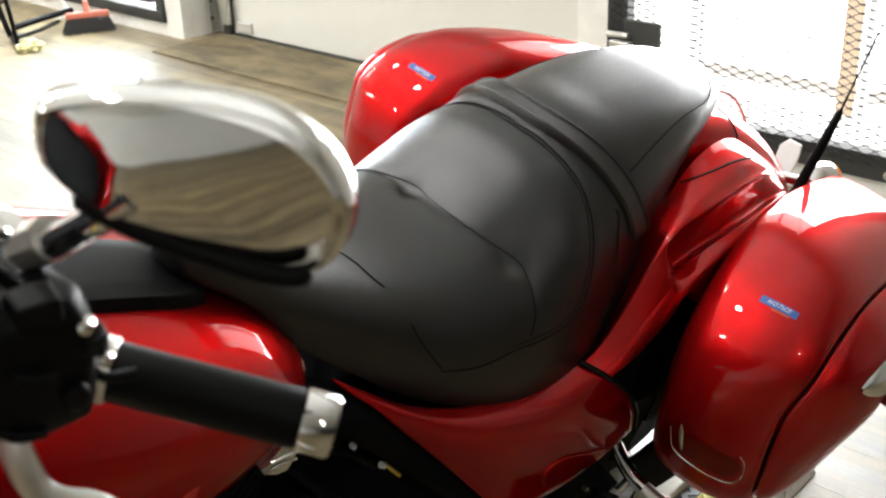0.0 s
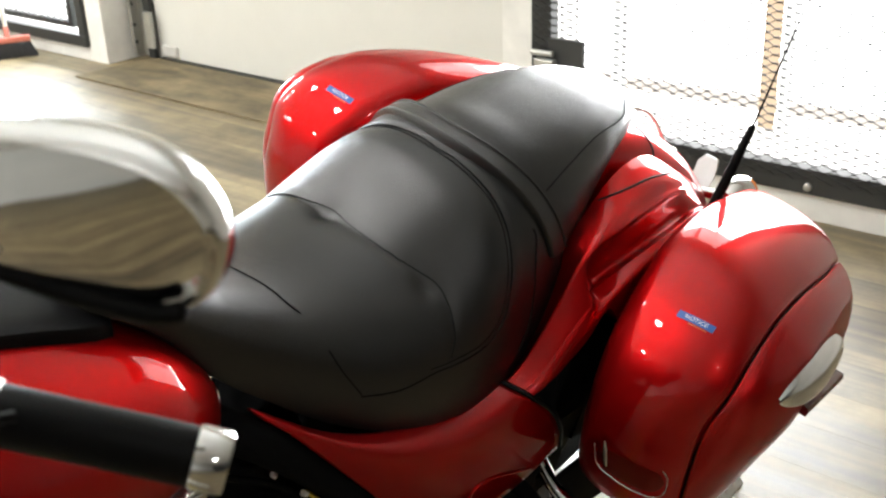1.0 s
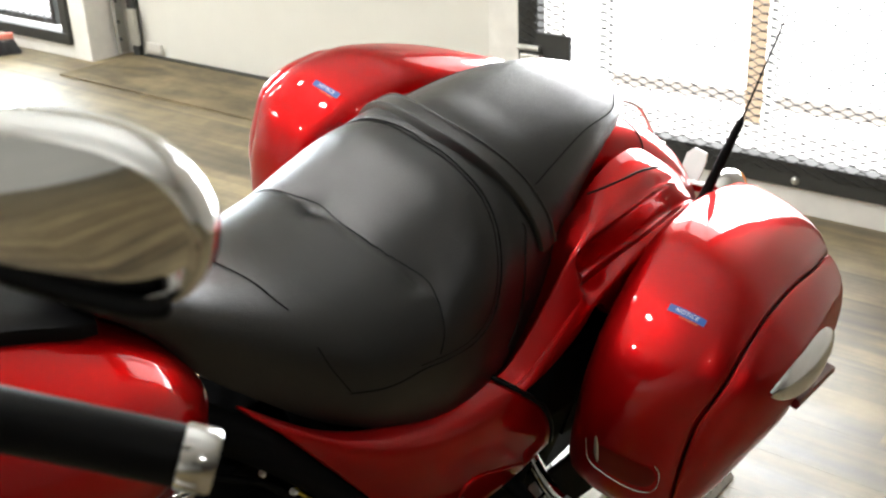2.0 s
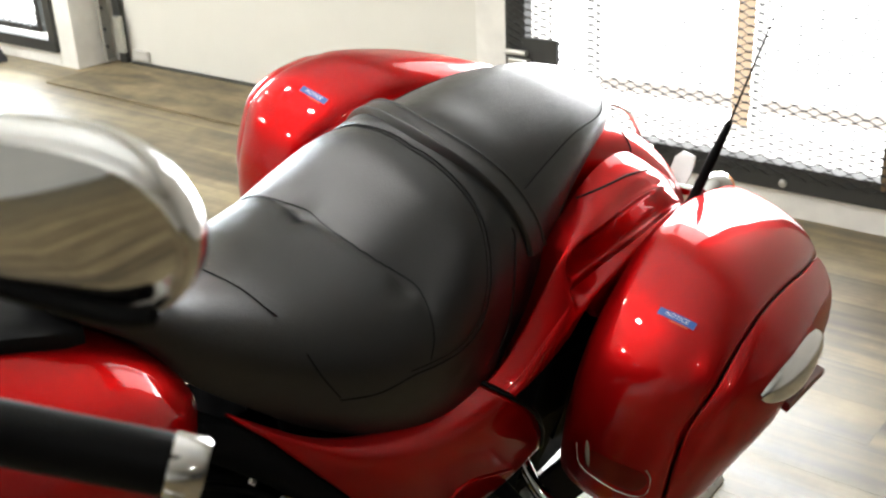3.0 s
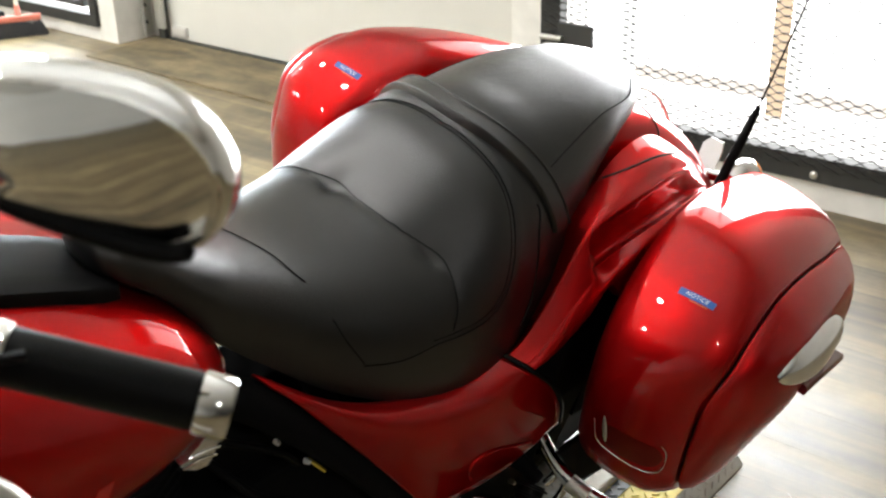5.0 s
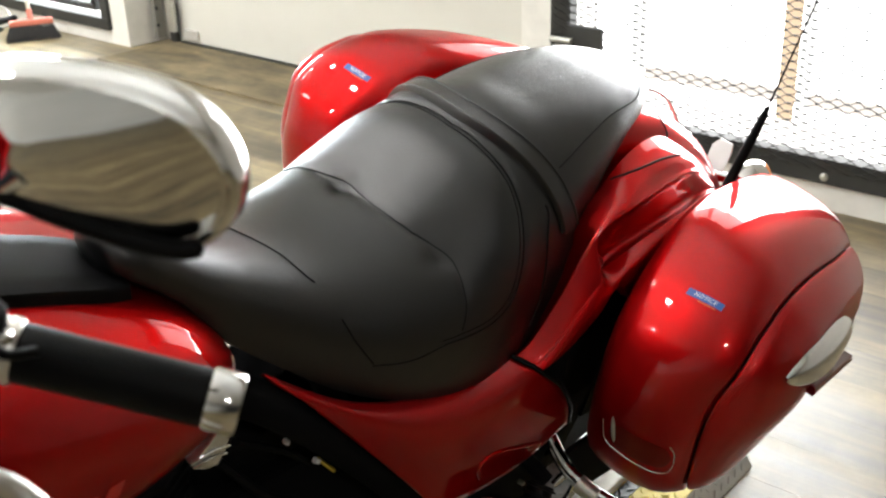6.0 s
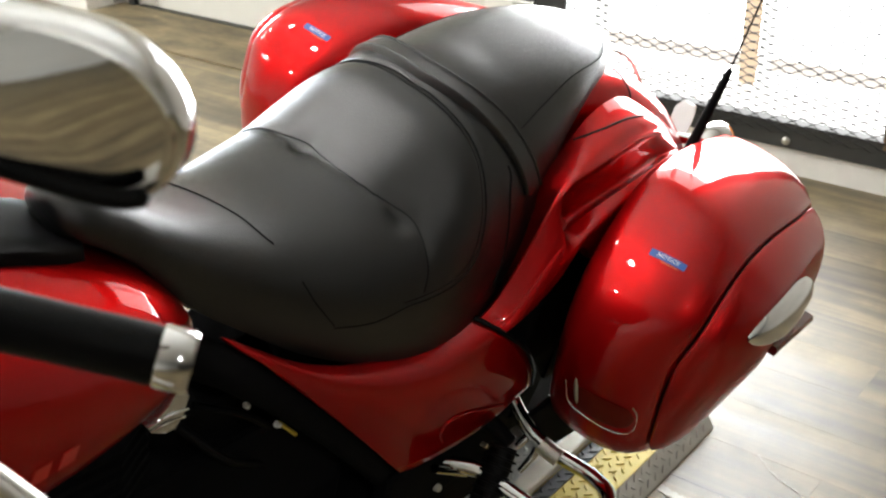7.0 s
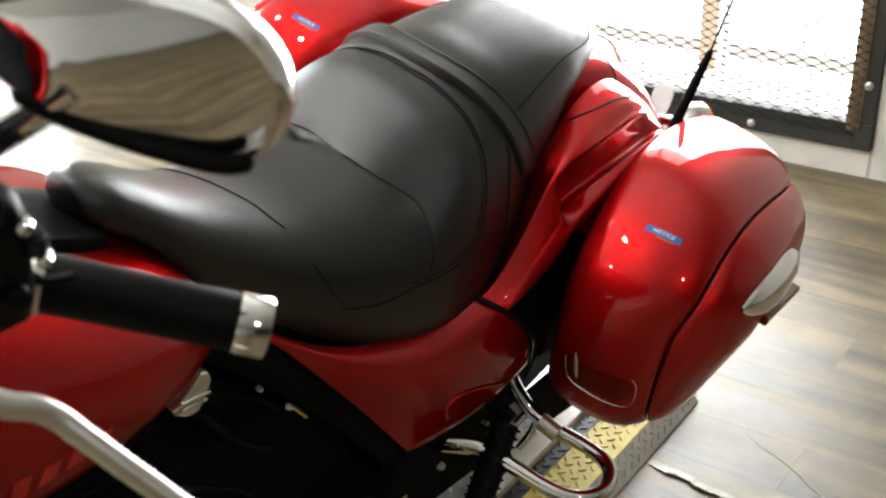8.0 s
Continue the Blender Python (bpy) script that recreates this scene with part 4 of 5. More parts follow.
fin = part("chrome_cover", loft([[(0.183 + dx, y, z) for y, z in ((-0.6536, 0.7113), (-0.6407, 0.7056), (-0.6369, 0.6929), (-0.6440, 0.6677), (-0.6547, 0.6517), (-0.6683, 0.6521), (-0.6867, 0.6637), (-0.6939, 0.6771), (-0.6808, 0.6814), (-0.6656, 0.6941))] for dx in (-0.010, 0.004)]), LATCH, bike, "small polished metal side trim", smooth=False, bevel=0.003)
for a, b in (((-0.6925, 0.6775), (-0.6400, 0.6760)), ((-0.6890, 0.6680), (-0.6440, 0.6660))):
    part("fin_ridge", tube([(0.1875, a[0], a[1]), (0.1885, (a[0] + b[0]) / 2, (a[1] + b[1]) / 2 + 0.004), (0.1875, b[0], b[1])], 0.0016, 8), CHROME, fin, "thin ridge")
tag = part("cable_tag", tube([(0.150, -0.4690, 0.5200), (0.151, -0.4655, 0.5170), (0.152, -0.4370, 0.4800)], 0.0030, 8), TAGY, bike, "small yellow cable tag")
part("tag_head", tube([(0.150, -0.4730, 0.5200), (0.151, -0.4670, 0.5160)], 0.0050, 10), WHITE_INK, tag, "white plastic head")
part("cable_clip", tube([(0.130, -0.5110, 0.5620), (0.131, -0.5060, 0.5560)], 0.0042, 8), WHITE_INK, bike, "small white clip")

# wheels
def wheel(name, y, r, wdt):
    t = part(name, lathe([(r - 0.09, -wdt / 2 + 0.01), (r - 0.03, -wdt / 2), (r - 0.008, -wdt / 3), (r, 0), (r - 0.008, wdt / 3), (r - 0.03, wdt / 2), (r - 0.09, wdt / 2 - 0.01)], 48, pose(0, y, r) @ pose(0, 0, 0, 0, 90)), RUBBER, bike, "black tyre on a dark cast wheel")
    part("rim", lathe([(0.03, -wdt / 2 + 0.02), (r - 0.085, -wdt / 2 + 0.02), (r - 0.085, wdt / 2 - 0.02), (0.03, wdt / 2 - 0.02)], 40, pose(0, y, r) @ pose(0, 0, 0, 0, 90)), ENGINE, t)
    return t


wheel("rear_wheel", 0.22, 0.325, 0.16)
wheel("front_wheel", -1.44, 0.32, 0.13)
# mufflers and guard bars
part("muffler", tube([(-0.20, -0.35, 0.155), (-0.262, -0.10, 0.185), (-0.27, 0.15, 0.205), (-0.275, 0.60, 0.225)], [0.03, 0.046, 0.05, 0.05], 24), SATIN, bike, "long pale satin muffler")
part("saddlebag_guard", tube([(0.205, -0.03, 0.40), (0.225, -0.035, 0.375), (0.27, -0.030, 0.335), (0.32, -0.025, 0.325), (0.39, -0.015, 0.325), (0.435, -0.025, 0.325), (0.458, -0.065, 0.325), (0.445, -0.11, 0.325), (0.405, -0.135, 0.325), (0.33, -0.150, 0.33), (0.27, -0.165, 0.335), (0.19, -0.235, 0.335)], 0.0125, 14), CHROME, bike, "chrome saddlebag guard loop")
part("clamp", tube([(0.300, -0.035, 0.331), (0.335, -0.029, 0.325)], 0.0155, 14), DULL, bike, "metal clamp")
bag_tree = surface_finder(bag_l)
trim = []
for p in spline([(0.326, -0.061, 0.512), (0.3293, -0.0605, 0.489), (0.3339, -0.0578, 0.473), (0.3476, -0.0572, 0.466), (0.3667, -0.0554, 0.464), (0.3934, -0.0511, 0.4623), (0.4171, -0.0436, 0.4626), (0.4322, -0.0356, 0.468), (0.4393, -0.0333, 0.484), (0.4396, -0.040, 0.514), (0.4329, -0.0484, 0.530)], 5):
    q, nrm, _, _ = bag_tree.find_nearest(p)
    trim.append(q + nrm * 0.0006)
lens = part("marker_lens", dome((0.340, -0.060, 0.497), (0.436, -0.038, 0.503), 0.026, 0.0008, bag_tree, n=5.0), MARKER, bag_l, "dark amber marker lens")
part("lens_rim", tube(trim, 0.0009, 8, smooth_line=False), CHROME, lens, "thin chrome rim")
# added metal dome that imitates the pale glint left of the lens
part("glint_dome", dome((0.343, -0.066, 0.532), (0.352, -0.060, 0.480), 0.004, 0.002, bag_tree), DULL, bag_l, "small metal dome added as a pale glint")
part("footboard_mount", loft([[(x, v, z) for x, z in ((0.20, 0.27), (0.236, 0.27), (0.238, 0.38), (0.205, 0.39))] for v in (-0.32, -0.30, -0.09, -0.05)]), ENGINE, bike, "black footboard mount", bevel=0.006, smooth=False)
peg = part("passenger_peg", tube([(0.285, -0.118, 0.368), (0.305, -0.165, 0.318), (0.325, -0.215, 0.270)], [0.021, 0.023, 0.022], 18), RUBBER, bike, "ribbed black passenger peg")
pa, pb = Vector((0.287, -0.122, 0.364)), Vector((0.324, -0.212, 0.272))
for k in range(11):
    part("peg_rib", lathe([(0.0215, -0.0022), (0.0262, -0.0016), (0.0262, 0.0016), (0.0215, 0.0022)], 18, along(pa.lerp(pb, k / 10), pb * 2 - pa)), RUBBER, peg)
part("peg_pivot", tube([(0.215, -0.135, 0.395), (0.250, -0.115, 0.385), (0.290, -0.112, 0.375)], [0.016, 0.014, 0.012], 12), ENGINE, bike, "black peg bracket")
part("shift_rod", tube([(0.254, -0.243, 0.372), (0.255, -0.163, 0.311)], 0.0075, 14), CHROME, bike, "short chrome rod")
part("bag_bracket", loft([[(x, y, z) for y, z in ((-0.060, 0.393), (0.045, 0.406), (0.080, 0.345), (0.150, 0.255), (0.040, 0.262))] for x in (0.270, 0.280)]), ENGINE, bike, "black bracket plate under the bag", smooth=False, bevel=0.004)
hook = part("hanger_hook", tube([(0.262, -0.045, 0.300), (0.268, -0.020, 0.318), (0.272, 0.002, 0.300), (0.272, 0.002, 0.262), (0.268, -0.024, 0.232)], [0.006, 0.008, 0.008, 0.007, 0.005], 12), CHROME, bike, "bent chrome hanger hook")
for x, v, w, r in ((0.252, -0.075, 0.345, 0.007), (0.245, -0.110, 0.330, 0.004), (0.245, -0.130, 0.300, 0.0035), (0.238, -0.205, 0.290, 0.007)):
    part("bolt", lathe([(0.001, r), (r * 0.8, r * 0.8), (r, 0.0), (r, -0.008)], 12, pose(x, v, w) @ pose(0, 0, 0, 0, 75)), GREYM if r > 0.006 else DULL, bike, "small bare metal bolt")
part("side_stand", tube([(0.16, -0.75, 0.20), (0.24, -0.68, 0.09), (0.31, -0.62, 0.085)], 0.012, 10), CHROME, bike, "chrome side stand")

# --- handlebar, grip, lever and mirror
bar = part("handlebar", tube([(0.10, -1.12, 1.06), (0.22, -1.13, 1.13), (0.34, -1.07, 1.165), (0.43, -0.978, 1.152), (0.52, -0.884, 1.132)], 0.0127, 14), CHROME, bike, "chrome handlebar")
part("handlebar_far", tube([(0.10, -1.12, 1.06), (-0.02, -1.15, 1.13), (-0.20, -1.18, 1.165), (-0.36, -1.12, 1.15), (-0.44, -1.0, 1.13)], 0.0127, 14), CHROME, bike, "chrome handlebar")
GA, GB = Vector((0.4255, -0.983, 1.1525)), Vector((0.5255, -0.8805, 1.1282))
L = (GB - GA).length
gm = along(GA, GB)
grip = part("grip", lathe([(0.012, 0.008), (0.0178, 0.009), (0.0185, 0.012), (0.0183, L * 0.5), (0.0185, L - 0.024), (0.0178, L - 0.021), (0.012, L - 0.02)], 36, gm), RUBBER, bike, "black foam grip with chrome ends")
part("end_cap", lathe([(0.012, L - 0.021), (0.0192, L - 0.0205), (0.0198, L - 0.018), (0.0198, L - 0.002), (0.0185, L), (0.006, L + 0.001), (0.001, L + 0.001)], 36, gm), CHROME, grip, "chrome end cap")
part("collar", lathe([(0.012, -0.012), (0.019, -0.011), (0.0205, -0.008), (0.0205, -0.001), (0.019, 0.001), (0.0205, 0.003), (0.0205, 0.009), (0.019, 0.011), (0.012, 0.0115)], 36, gm), DULL, grip, "silver ringed collar")
gd = (GB - GA).normalized()
sw = part("switch_housing", loft([[gm @ Vector((0.026 * math.cos(a) * f, 0.030 * math.sin(a) * f, z)) for a in (2 * math.pi * k / 20 for k in range(20))] for z, f in ((-0.075, 0.8), (-0.072, 1.0), (-0.045, 1.05), (-0.04, 0.98), (-0.036, 1.05), (-0.018, 1.0), (-0.014, 0.85))]), PLASTIC, bike, "black plastic switch housing")
for dx, dy, dz in ((0.028, 0.006, -0.03), (0.026, -0.012, -0.03), (0.028, 0.004, -0.05), (0.025, -0.014, -0.055), (0.028, 0.012, -0.065)):
    part("button", lathe([(0.004, 0.0), (0.004, 0.004), (0.002, 0.005), (0.0005, 0.0051)], 10, gm @ pose(dx, dy, dz, 0, 90)), DULL, sw, "small worn button")
perch = part("lever_perch", loft([[gm @ Vector((0.022 * math.cos(a) * f + ox, 0.026 * math.sin(a) * f + oy, z)) for a in (2 * math.pi * k / 20 for k in range(20))] for z, f, ox, oy in ((-0.125, 0.7, 0, 0), (-0.12, 1.0, 0, 0), (-0.10, 1.1, 0, 0), (-0.085, 1.0, 0, 0), (-0.08, 0.8, 0, 0))]), PLASTIC, bike, "black clutch perch with cables")
part("clutch_lever", tube([(0.462, -1.049, 1.176), (0.474, -1.050, 1.160), (0.4845, -1.046, 1.1415), (0.4915, -1.0365, 1.1325), (0.496, -1.0231, 1.1255), (0.5019, -1.0128, 1.1163), (0.5135, -1.0037, 1.1042), (0.5387, -0.984, 1.078), (0.5516, -0.974, 1.0647), (0.585, -0.948, 1.030)],
                           [0.0092, 0.0088, 0.0082, 0.0078, 0.0076, 0.0076, 0.0075, 0.0075, 0.0075, 0.009], 18), DULL, bike, "curved silver clutch lever")
pod = part("switch_pod", loft([[(0.452 + x * f, -1.030 + y * f, z) for x, y in ((-0.026, -0.030), (0.018, -0.034), (0.026, -0.010), (0.024, 0.024), (0.004, 0.034), (-0.026, 0.026))] for z, f in ((1.165, 0.9), (1.18, 1.0), (1.225, 0.98), (1.240, 0.85), (1.246, 0.6))]), PLASTIC, bike, "black plastic control pod", bevel=0.004)
for x, y, z, r in ((0.470, -1.036, 1.236, 0.0045), (0.474, -1.008, 1.228, 0.0055), (0.478, -1.000, 1.205, 0.0045), (0.470, -1.016, 1.205, 0.0035)):
    part("pod_screw", lathe([(0.0005, r * 0.8), (r * 0.7, r * 0.6), (r, 0.0), (r, -0.008)], 12, pose(x, y, z) @ pose(0, 0, 0, 25, 60)), CHROME, pod, "small chrome screw")
part("horn_button", lathe([(0.0075, -0.002), (0.0075, 0.004), (0.006, 0.0055), (0.0005, 0.006)], 18, pose(0.479, -1.018, 1.190) @ pose(0, 0, 0, 10, 80)), PLASTIC, pod, "round black horn button")
part("turn_switch", loft([[(0.470 + x, -1.004 + y, z) for x, y in ((-0.004, -0.010), (0.010, -0.008), (0.014, 0.0), (0.010, 0.006), (-0.004, 0.008))] for z in (1.212, 1.214, 1.222, 1.224)]), PLASTIC, pod, "black turn signal switch", bevel=0.002)
part("dimmer_switch", loft([[(0.466 + x, -1.030 + y, z) for x, y in ((-0.010, -0.012), (0.010, -0.012), (0.012, 0.010), (-0.008, 0.012))] for z in (1.238, 1.250, 1.254)]), PLASTIC, pod, "black rocker switch", bevel=0.002)
for k, (x, y, z) in enumerate(((0.462, -1.060, 1.228), (0.480, -1.044, 1.214), (0.476, -1.052, 1.176), (0.470, -0.998, 1.186))):
    part("rib", tube([(x - 0.014, y - 0.006, z + 0.004), (x, y, z), (x + 0.004, y + 0.016, z - 0.002)], 0.0032, 8), PLASTIC, pod)
for a, b, c in (((0.440, -1.068, 1.232), (0.455, -1.052, 1.262), (0.430, -1.075, 1.280)), ((0.448, -1.030, 1.246), (0.440, -1.060, 1.272), (0.400, -1.110, 1.262))):
    part("cable", tube([a, b, c], 0.0042, 10), RUBBER, bike, "black control cable")
# mirror, seen from its polished back
MC = Vector((0.5095, -0.9680, 1.3225))
mz = Vector((0.715, -0.685, 0.14)).normalized()
mx = Vector((0.6863, 0.7273, -0.0099))
mx = (mx - mz * mx.dot(mz)).normalized()
my = mz.cross(mx)
MM = Matrix((mx, my, mz)).transposed().to_4x4()
MM.translation = MC
prof = [(0.97, -0.020), (1.0, -0.016), (1.01, -0.010), (0.995, -0.002), (0.978, 0.004), (0.950, 0.0075), (0.922, 0.0090), (0.907, 0.0086), (0.902, 0.0084), *[(q, 0.0084 + 0.0060 * (1 - (q / 0.90) ** 2)) for q in (0.86, 0.8, 0.7, 0.6, 0.5, 0.4, 0.3, 0.2, 0.1, 0.002)]]
outline = spline([(-0.081, 0.012, 0), (-0.074, 0.029, 0), (-0.03, 0.043, 0), (0.025, 0.044, 0), (0.060, 0.031, 0), (0.079, 0.004, 0), (0.077, -0.026, 0), (0.055, -0.044, 0), (0.01, -0.038, 0), (-0.045, -0.022, 0), (-0.075, -0.006, 0)], 8, True)
rings = [[MM @ Vector((p.x * f * 0.96, p.y * f * 0.93, h - 3.6 * max(0.0, -0.015 - p.x * f) ** 2 - 1.2 * max(0.0, p.y * f - 0.01) ** 2 + (0.05 * p.y * f + 2.8 * p.x * p.y * f * f if f < 0.91 else 0.0))) for p in outline] for f, h in prof]
mirror = part("mirror", loft(rings), CHROME, bike, "chrome teardrop mirror housing")
part("mirror_glass", loft([[MM @ Vector((p.x * f * 0.95, p.y * f * 0.92, -0.021 - 3.6 * max(0.0, -0.015 - p.x * f) ** 2)) for p in outline] for f in (0.96, 0.5, 0.02)]), CHROME, mirror, "mirror glass")
# added black strip: stands for the bike's dark reflection in the lower rim
low = [MM @ Vector((p.x * 0.955 * 0.96, p.y * 0.955 * 0.93, 0.0065 - 3.6 * max(0.0, -0.015 - p.x) ** 2)) for p in outline if p.y < -0.012 and -0.06 < p.x < 0.066]
part("mirror_dark_rim", tube(low, [0.002] + [0.0056] * (len(low) - 2) + [0.002], 10, smooth_line=False), RUBBER, mirror, "black strip added as the dark reflection in the lower rim")
part("mirror_stem", tube([(0.355, -1.040, 1.240), (0.400, -1.022, 1.2545), (0.438, -1.0126, 1.2600), (0.4717, -1.0035, 1.2878), (0.4985, -0.990, 1.3170)], [0.0105, 0.010, 0.0095, 0.0085, 0.0085], 14, 8), CHROME, mirror, "curved chrome stem")
part("stem_nut", tube([(0.425, -1.015, 1.250), (0.446, -1.010, 1.268)], 0.0125, 8), DULL, mirror, "metal stem nut")
res = part("clutch_reservoir", loft([[(0.415 + 0.032 * f * math.copysign(abs(math.cos(a)) ** 0.5, math.cos(a)), -1.045 + 0.030 * f * math.copysign(abs(math.sin(a)) ** 0.5, math.sin(a)), z) for a in (2 * math.pi * k / 24 for k in range(24))] for z, f in ((1.165, 0.8), (1.17, 1.0), (1.205, 1.05), (1.21, 1.12), (1.222, 1.12), (1.226, 1.0))]), PLASTIC, bike, "black clutch fluid reservoir")
for dx, dy in ((-0.024, -0.02), (0.024, 0.02), (0.024, -0.02), (-0.024, 0.02)):
    part("screw", lathe([(0.0035, 0), (0.0035, 0.002), (0.0005, 0.003)], 10, pose(0.415 + dx, -1.045 + dy, 1.226)), DULL, res)
for a, b, c, d in (((0.45, -1.04, 1.17), (0.43, -1.10, 1.12), (0.34, -1.18, 1.02), (0.2, -1.25, 0.95)), ((0.40, -1.05, 1.18), (0.36, -1.11, 1.15), (0.30, -1.2, 1.05), (0.2, -1.28, 0.97))):
    part("cable", tube([a, b, c, d], 0.005, 8), RUBBER, bike, "black control cable")

# fairing ahead of the bars
rings = []
for z, x, y0 in ((0.70, 0.26, -1.36), (0.85, 0.38, -1.32), (1.0, 0.47, -1.30), (1.15, 0.53, -1.30), (1.27, 0.54, -1.32), (1.36, 0.48, -1.36), (1.42, 0.38, -1.42)):
    rings.append([(x * math.sin(a), y0 - 0.26 * math.cos(a), z) for a in (math.pi * (-0.5 + k / 24) for k in range(25))])
ob = part("fairing", loft(rings, wrap=False), RED, bike, "glossy red front fairing")
md = ob.modifiers.new("thickness", 'SOLIDIFY')
md.thickness = 0.02
part("fairing_inner", loft([[(x * math.sin(a), -1.32 - 0.14 * math.cos(a), z) for a in (math.pi * (-0.5 + k / 16) for k in range(17))] for x, z in ((0.33, 0.82), (0.42, 1.0), (0.475, 1.14), (0.485, 1.25), (0.43, 1.33), (0.34, 1.38))], wrap=False), PLASTIC, bike, "black inner fairing panel")
part("fork_leg", tube([(0.10, -1.18, 0.95), (0.11, -1.44, 0.32)], 0.028), CHROME, bike, "chrome fork leg")
part("fork_leg", tube([(-0.10, -1.18, 0.95), (-0.11, -1.44, 0.32)], 0.028), CHROME, bike, "chrome fork leg")

# ---------------------------------------------------------------- lift under the bike
lift = thing("bike_lift", "low motorcycle lift with yellow tread plate and aluminium edges", "motorcycle lift")
PX0, PX1, PY0, PY1 = -1.55, -0.76, -0.60, 1.89
part("deck", box((PX0, PY0, 0.004), (PX1, PY1, 0.048)), YELLOW, lift, "worn yellow tread plate deck", smooth=False, bevel=0.003)
bm = bmesh.new()
for a, b in (((PX1 + 0.001, 0.050), (PX1 + 0.028, 0.006)), ((PX0 - 0.001, 0.050), (PX0 - 0.028, 0.006))):
    loft([[(x, y, z) for x, z in ((a[0], a[1]), (b[0], b[1]), (b[0], 0.001), (a[0], 0.001))] for y in (PY0, PY1)], bm=bm)
part("edge_ramp", bm, ALU, lift, "bare aluminium tread plate edge", smooth=False)
part("inner_strip", box((PX1 - 0.116, PY0, 0.0482), (PX1 - 0.087, PY1, 0.0505)), STEEL, lift, "dark worn strip", smooth=False)
part("inner_plate", box((PX1 - 0.45, PY0, 0.0482), (PX1 - 0.158, PY1, 0.0500)), ALU, lift, "bare aluminium tread plate", smooth=False)
part("wheel_rail", box((PX1 - 0.155, PY0, 0.0482), (PX1 - 0.118, PY1, 0.066)), RAILW, lift, "scuffed cream painted rail", smooth=False, bevel=0.004)


def treads(x0, x1, y0, y1, place, mat, label):
    """Raised lozenges in a basket weave, all of one plate."""
    bm = bmesh.new()
    step = 0.0145
    i = 0
    y = y0
    while y < y1:
        j = 0
        x = x0
        while x < x1:
            if (i + j) % 2:
                x += step
                j += 1
                continue
            ang = math.radians(45 if j % 2 else -45)
            c, s = math.cos(ang), math.sin(ang)
            top, base = [], []
            for k in range(8):
                a = 2 * math.pi * k / 8
                px, py = 0.0092 * math.cos(a), 0.0027 * math.sin(a)
                base.append(bm.verts.new(place(x + px * c - py * s, y + px * s + py * c, 0.0)))
                px, py = px * 0.75, py * 0.45
                top.append(bm.verts.new(place(x + px * c - py * s, y + px * s + py * c, 0.0022)))
            for k in range(8):
                bm.faces.new((base[k], base[(k + 1) % 8], top[(k + 1) % 8], top[k]))
            bm.faces.new(top)
            x += step
            j += 1
        y += step
        i += 1
    ob = part("tread_pattern", bm, mat, lift, label, smooth=False)
    return tagged(ob, kind="stuff")


treads(PX1 - 0.078, PX1 - 0.006, 0.9, PY1 - 0.01, lambda x, y, h: (x, y, 0.0482 + h), YELLOW, "raised yellow tread marks")
treads(PX1 - 0.110, PX1 - 0.090, 0.9, PY1 - 0.01, lambda x, y, h: (x, y, 0.0507 + h), STEEL, "raised dark tread marks")
treads(PX1 - 0.44, PX1 - 0.168, 0.9, PY1 - 0.01, lambda x, y, h: (x, y, 0.0502 + h), ALU, "raised aluminium tread marks")
sl = math.hypot(0.027, 0.044)
treads(0.008, sl - 0.004, 0.9, PY1 - 0.01, lambda x, y, h: (PX1 + 0.001 + 0.027 * x / sl + h * 0.85, y, 0.050 - 0.044 * x / sl + h * 0.52), ALU, "raised aluminium tread marks")

# ---------------------------------------------------------------- broom and rack by the far gate
broom = thing("broom", "faded red push broom with black bristles, leaning by the gate", "broom", pose(-5.585, 3.115, 0, 0, 0, 64))
part("block", loft([[(x, y, z) for y, z in ((-0.03, 0.085), (0.03, 0.085), (0.022, 0.115), (-0.022, 0.115))] for x in (-0.115, -0.10, 0.10, 0.115)]), BROOMRED, broom, "faded red plastic block", smooth=False, bevel=0.006)
bm = bmesh.new()
rr = random.Random(4)
for i in range(34):
    for j in range(6):
        x, y = -0.108 + 0.216 * i / 33, -0.024 + 0.048 * j / 5
        ex, ey = x * 1.28 + rr.uniform(-0.006, 0.006), y * 1.5 + rr.uniform(-0.006, 0.006)
        loft([[(x + a, y + b, 0.086) for a, b in ((-0.0022, -0.002), (0.0022, -0.002), (0, 0.0025))], [(ex + a, ey + b, 0.001 + rr.uniform(0, 0.006)) for a, b in ((-0.003, -0.002), (0.003, -0.002), (0, 0.003))]], bm=bm)
tagged(part("bristles", bm, BRISTLE, broom, "black plastic bristles", smooth=False), kind="stuff")
part("socket", tube([(0, 0, 0.112), (0, 0.03, 0.16)], 0.016), BROOMRED, broom)
part("handle", tube([(0, 0.025, 0.15), (0, 0.33, 1.30)], 0.011), RAILW, broom, "worn white handle")
rack = thing("metal_rack", "black tubular metal rack standing by the far gate", "rack")
for line, r in (((((-5.565, 2.68, 0.013), (-5.605, 2.68, 0.255), (-5.70, 2.68, 0.80))), 0.012),
                (((-5.79, 2.755, 0.016), (-5.826, 2.74, 0.157), (-5.98, 2.69, 0.80)), 0.016),
                (((-5.745, 2.755, 0.073), (-5.79, 2.95, 0.080), (-5.83, 3.16, 0.086)), 0.017),
                (((-5.565, 2.685, 0.062), (-5.655, 2.87, 0.055), (-5.80, 3.05, 0.045)), 0.012),
                (((-5.606, 2.68, 0.250), (-5.767, 2.70, 0.212)), 0.010),
                (((-5.565, 2.68, 0.016), (-5.79, 2.755, 0.016)), 0.012)):
    part("rack_tube", tube(line, r, 10), PLASTIC, rack)
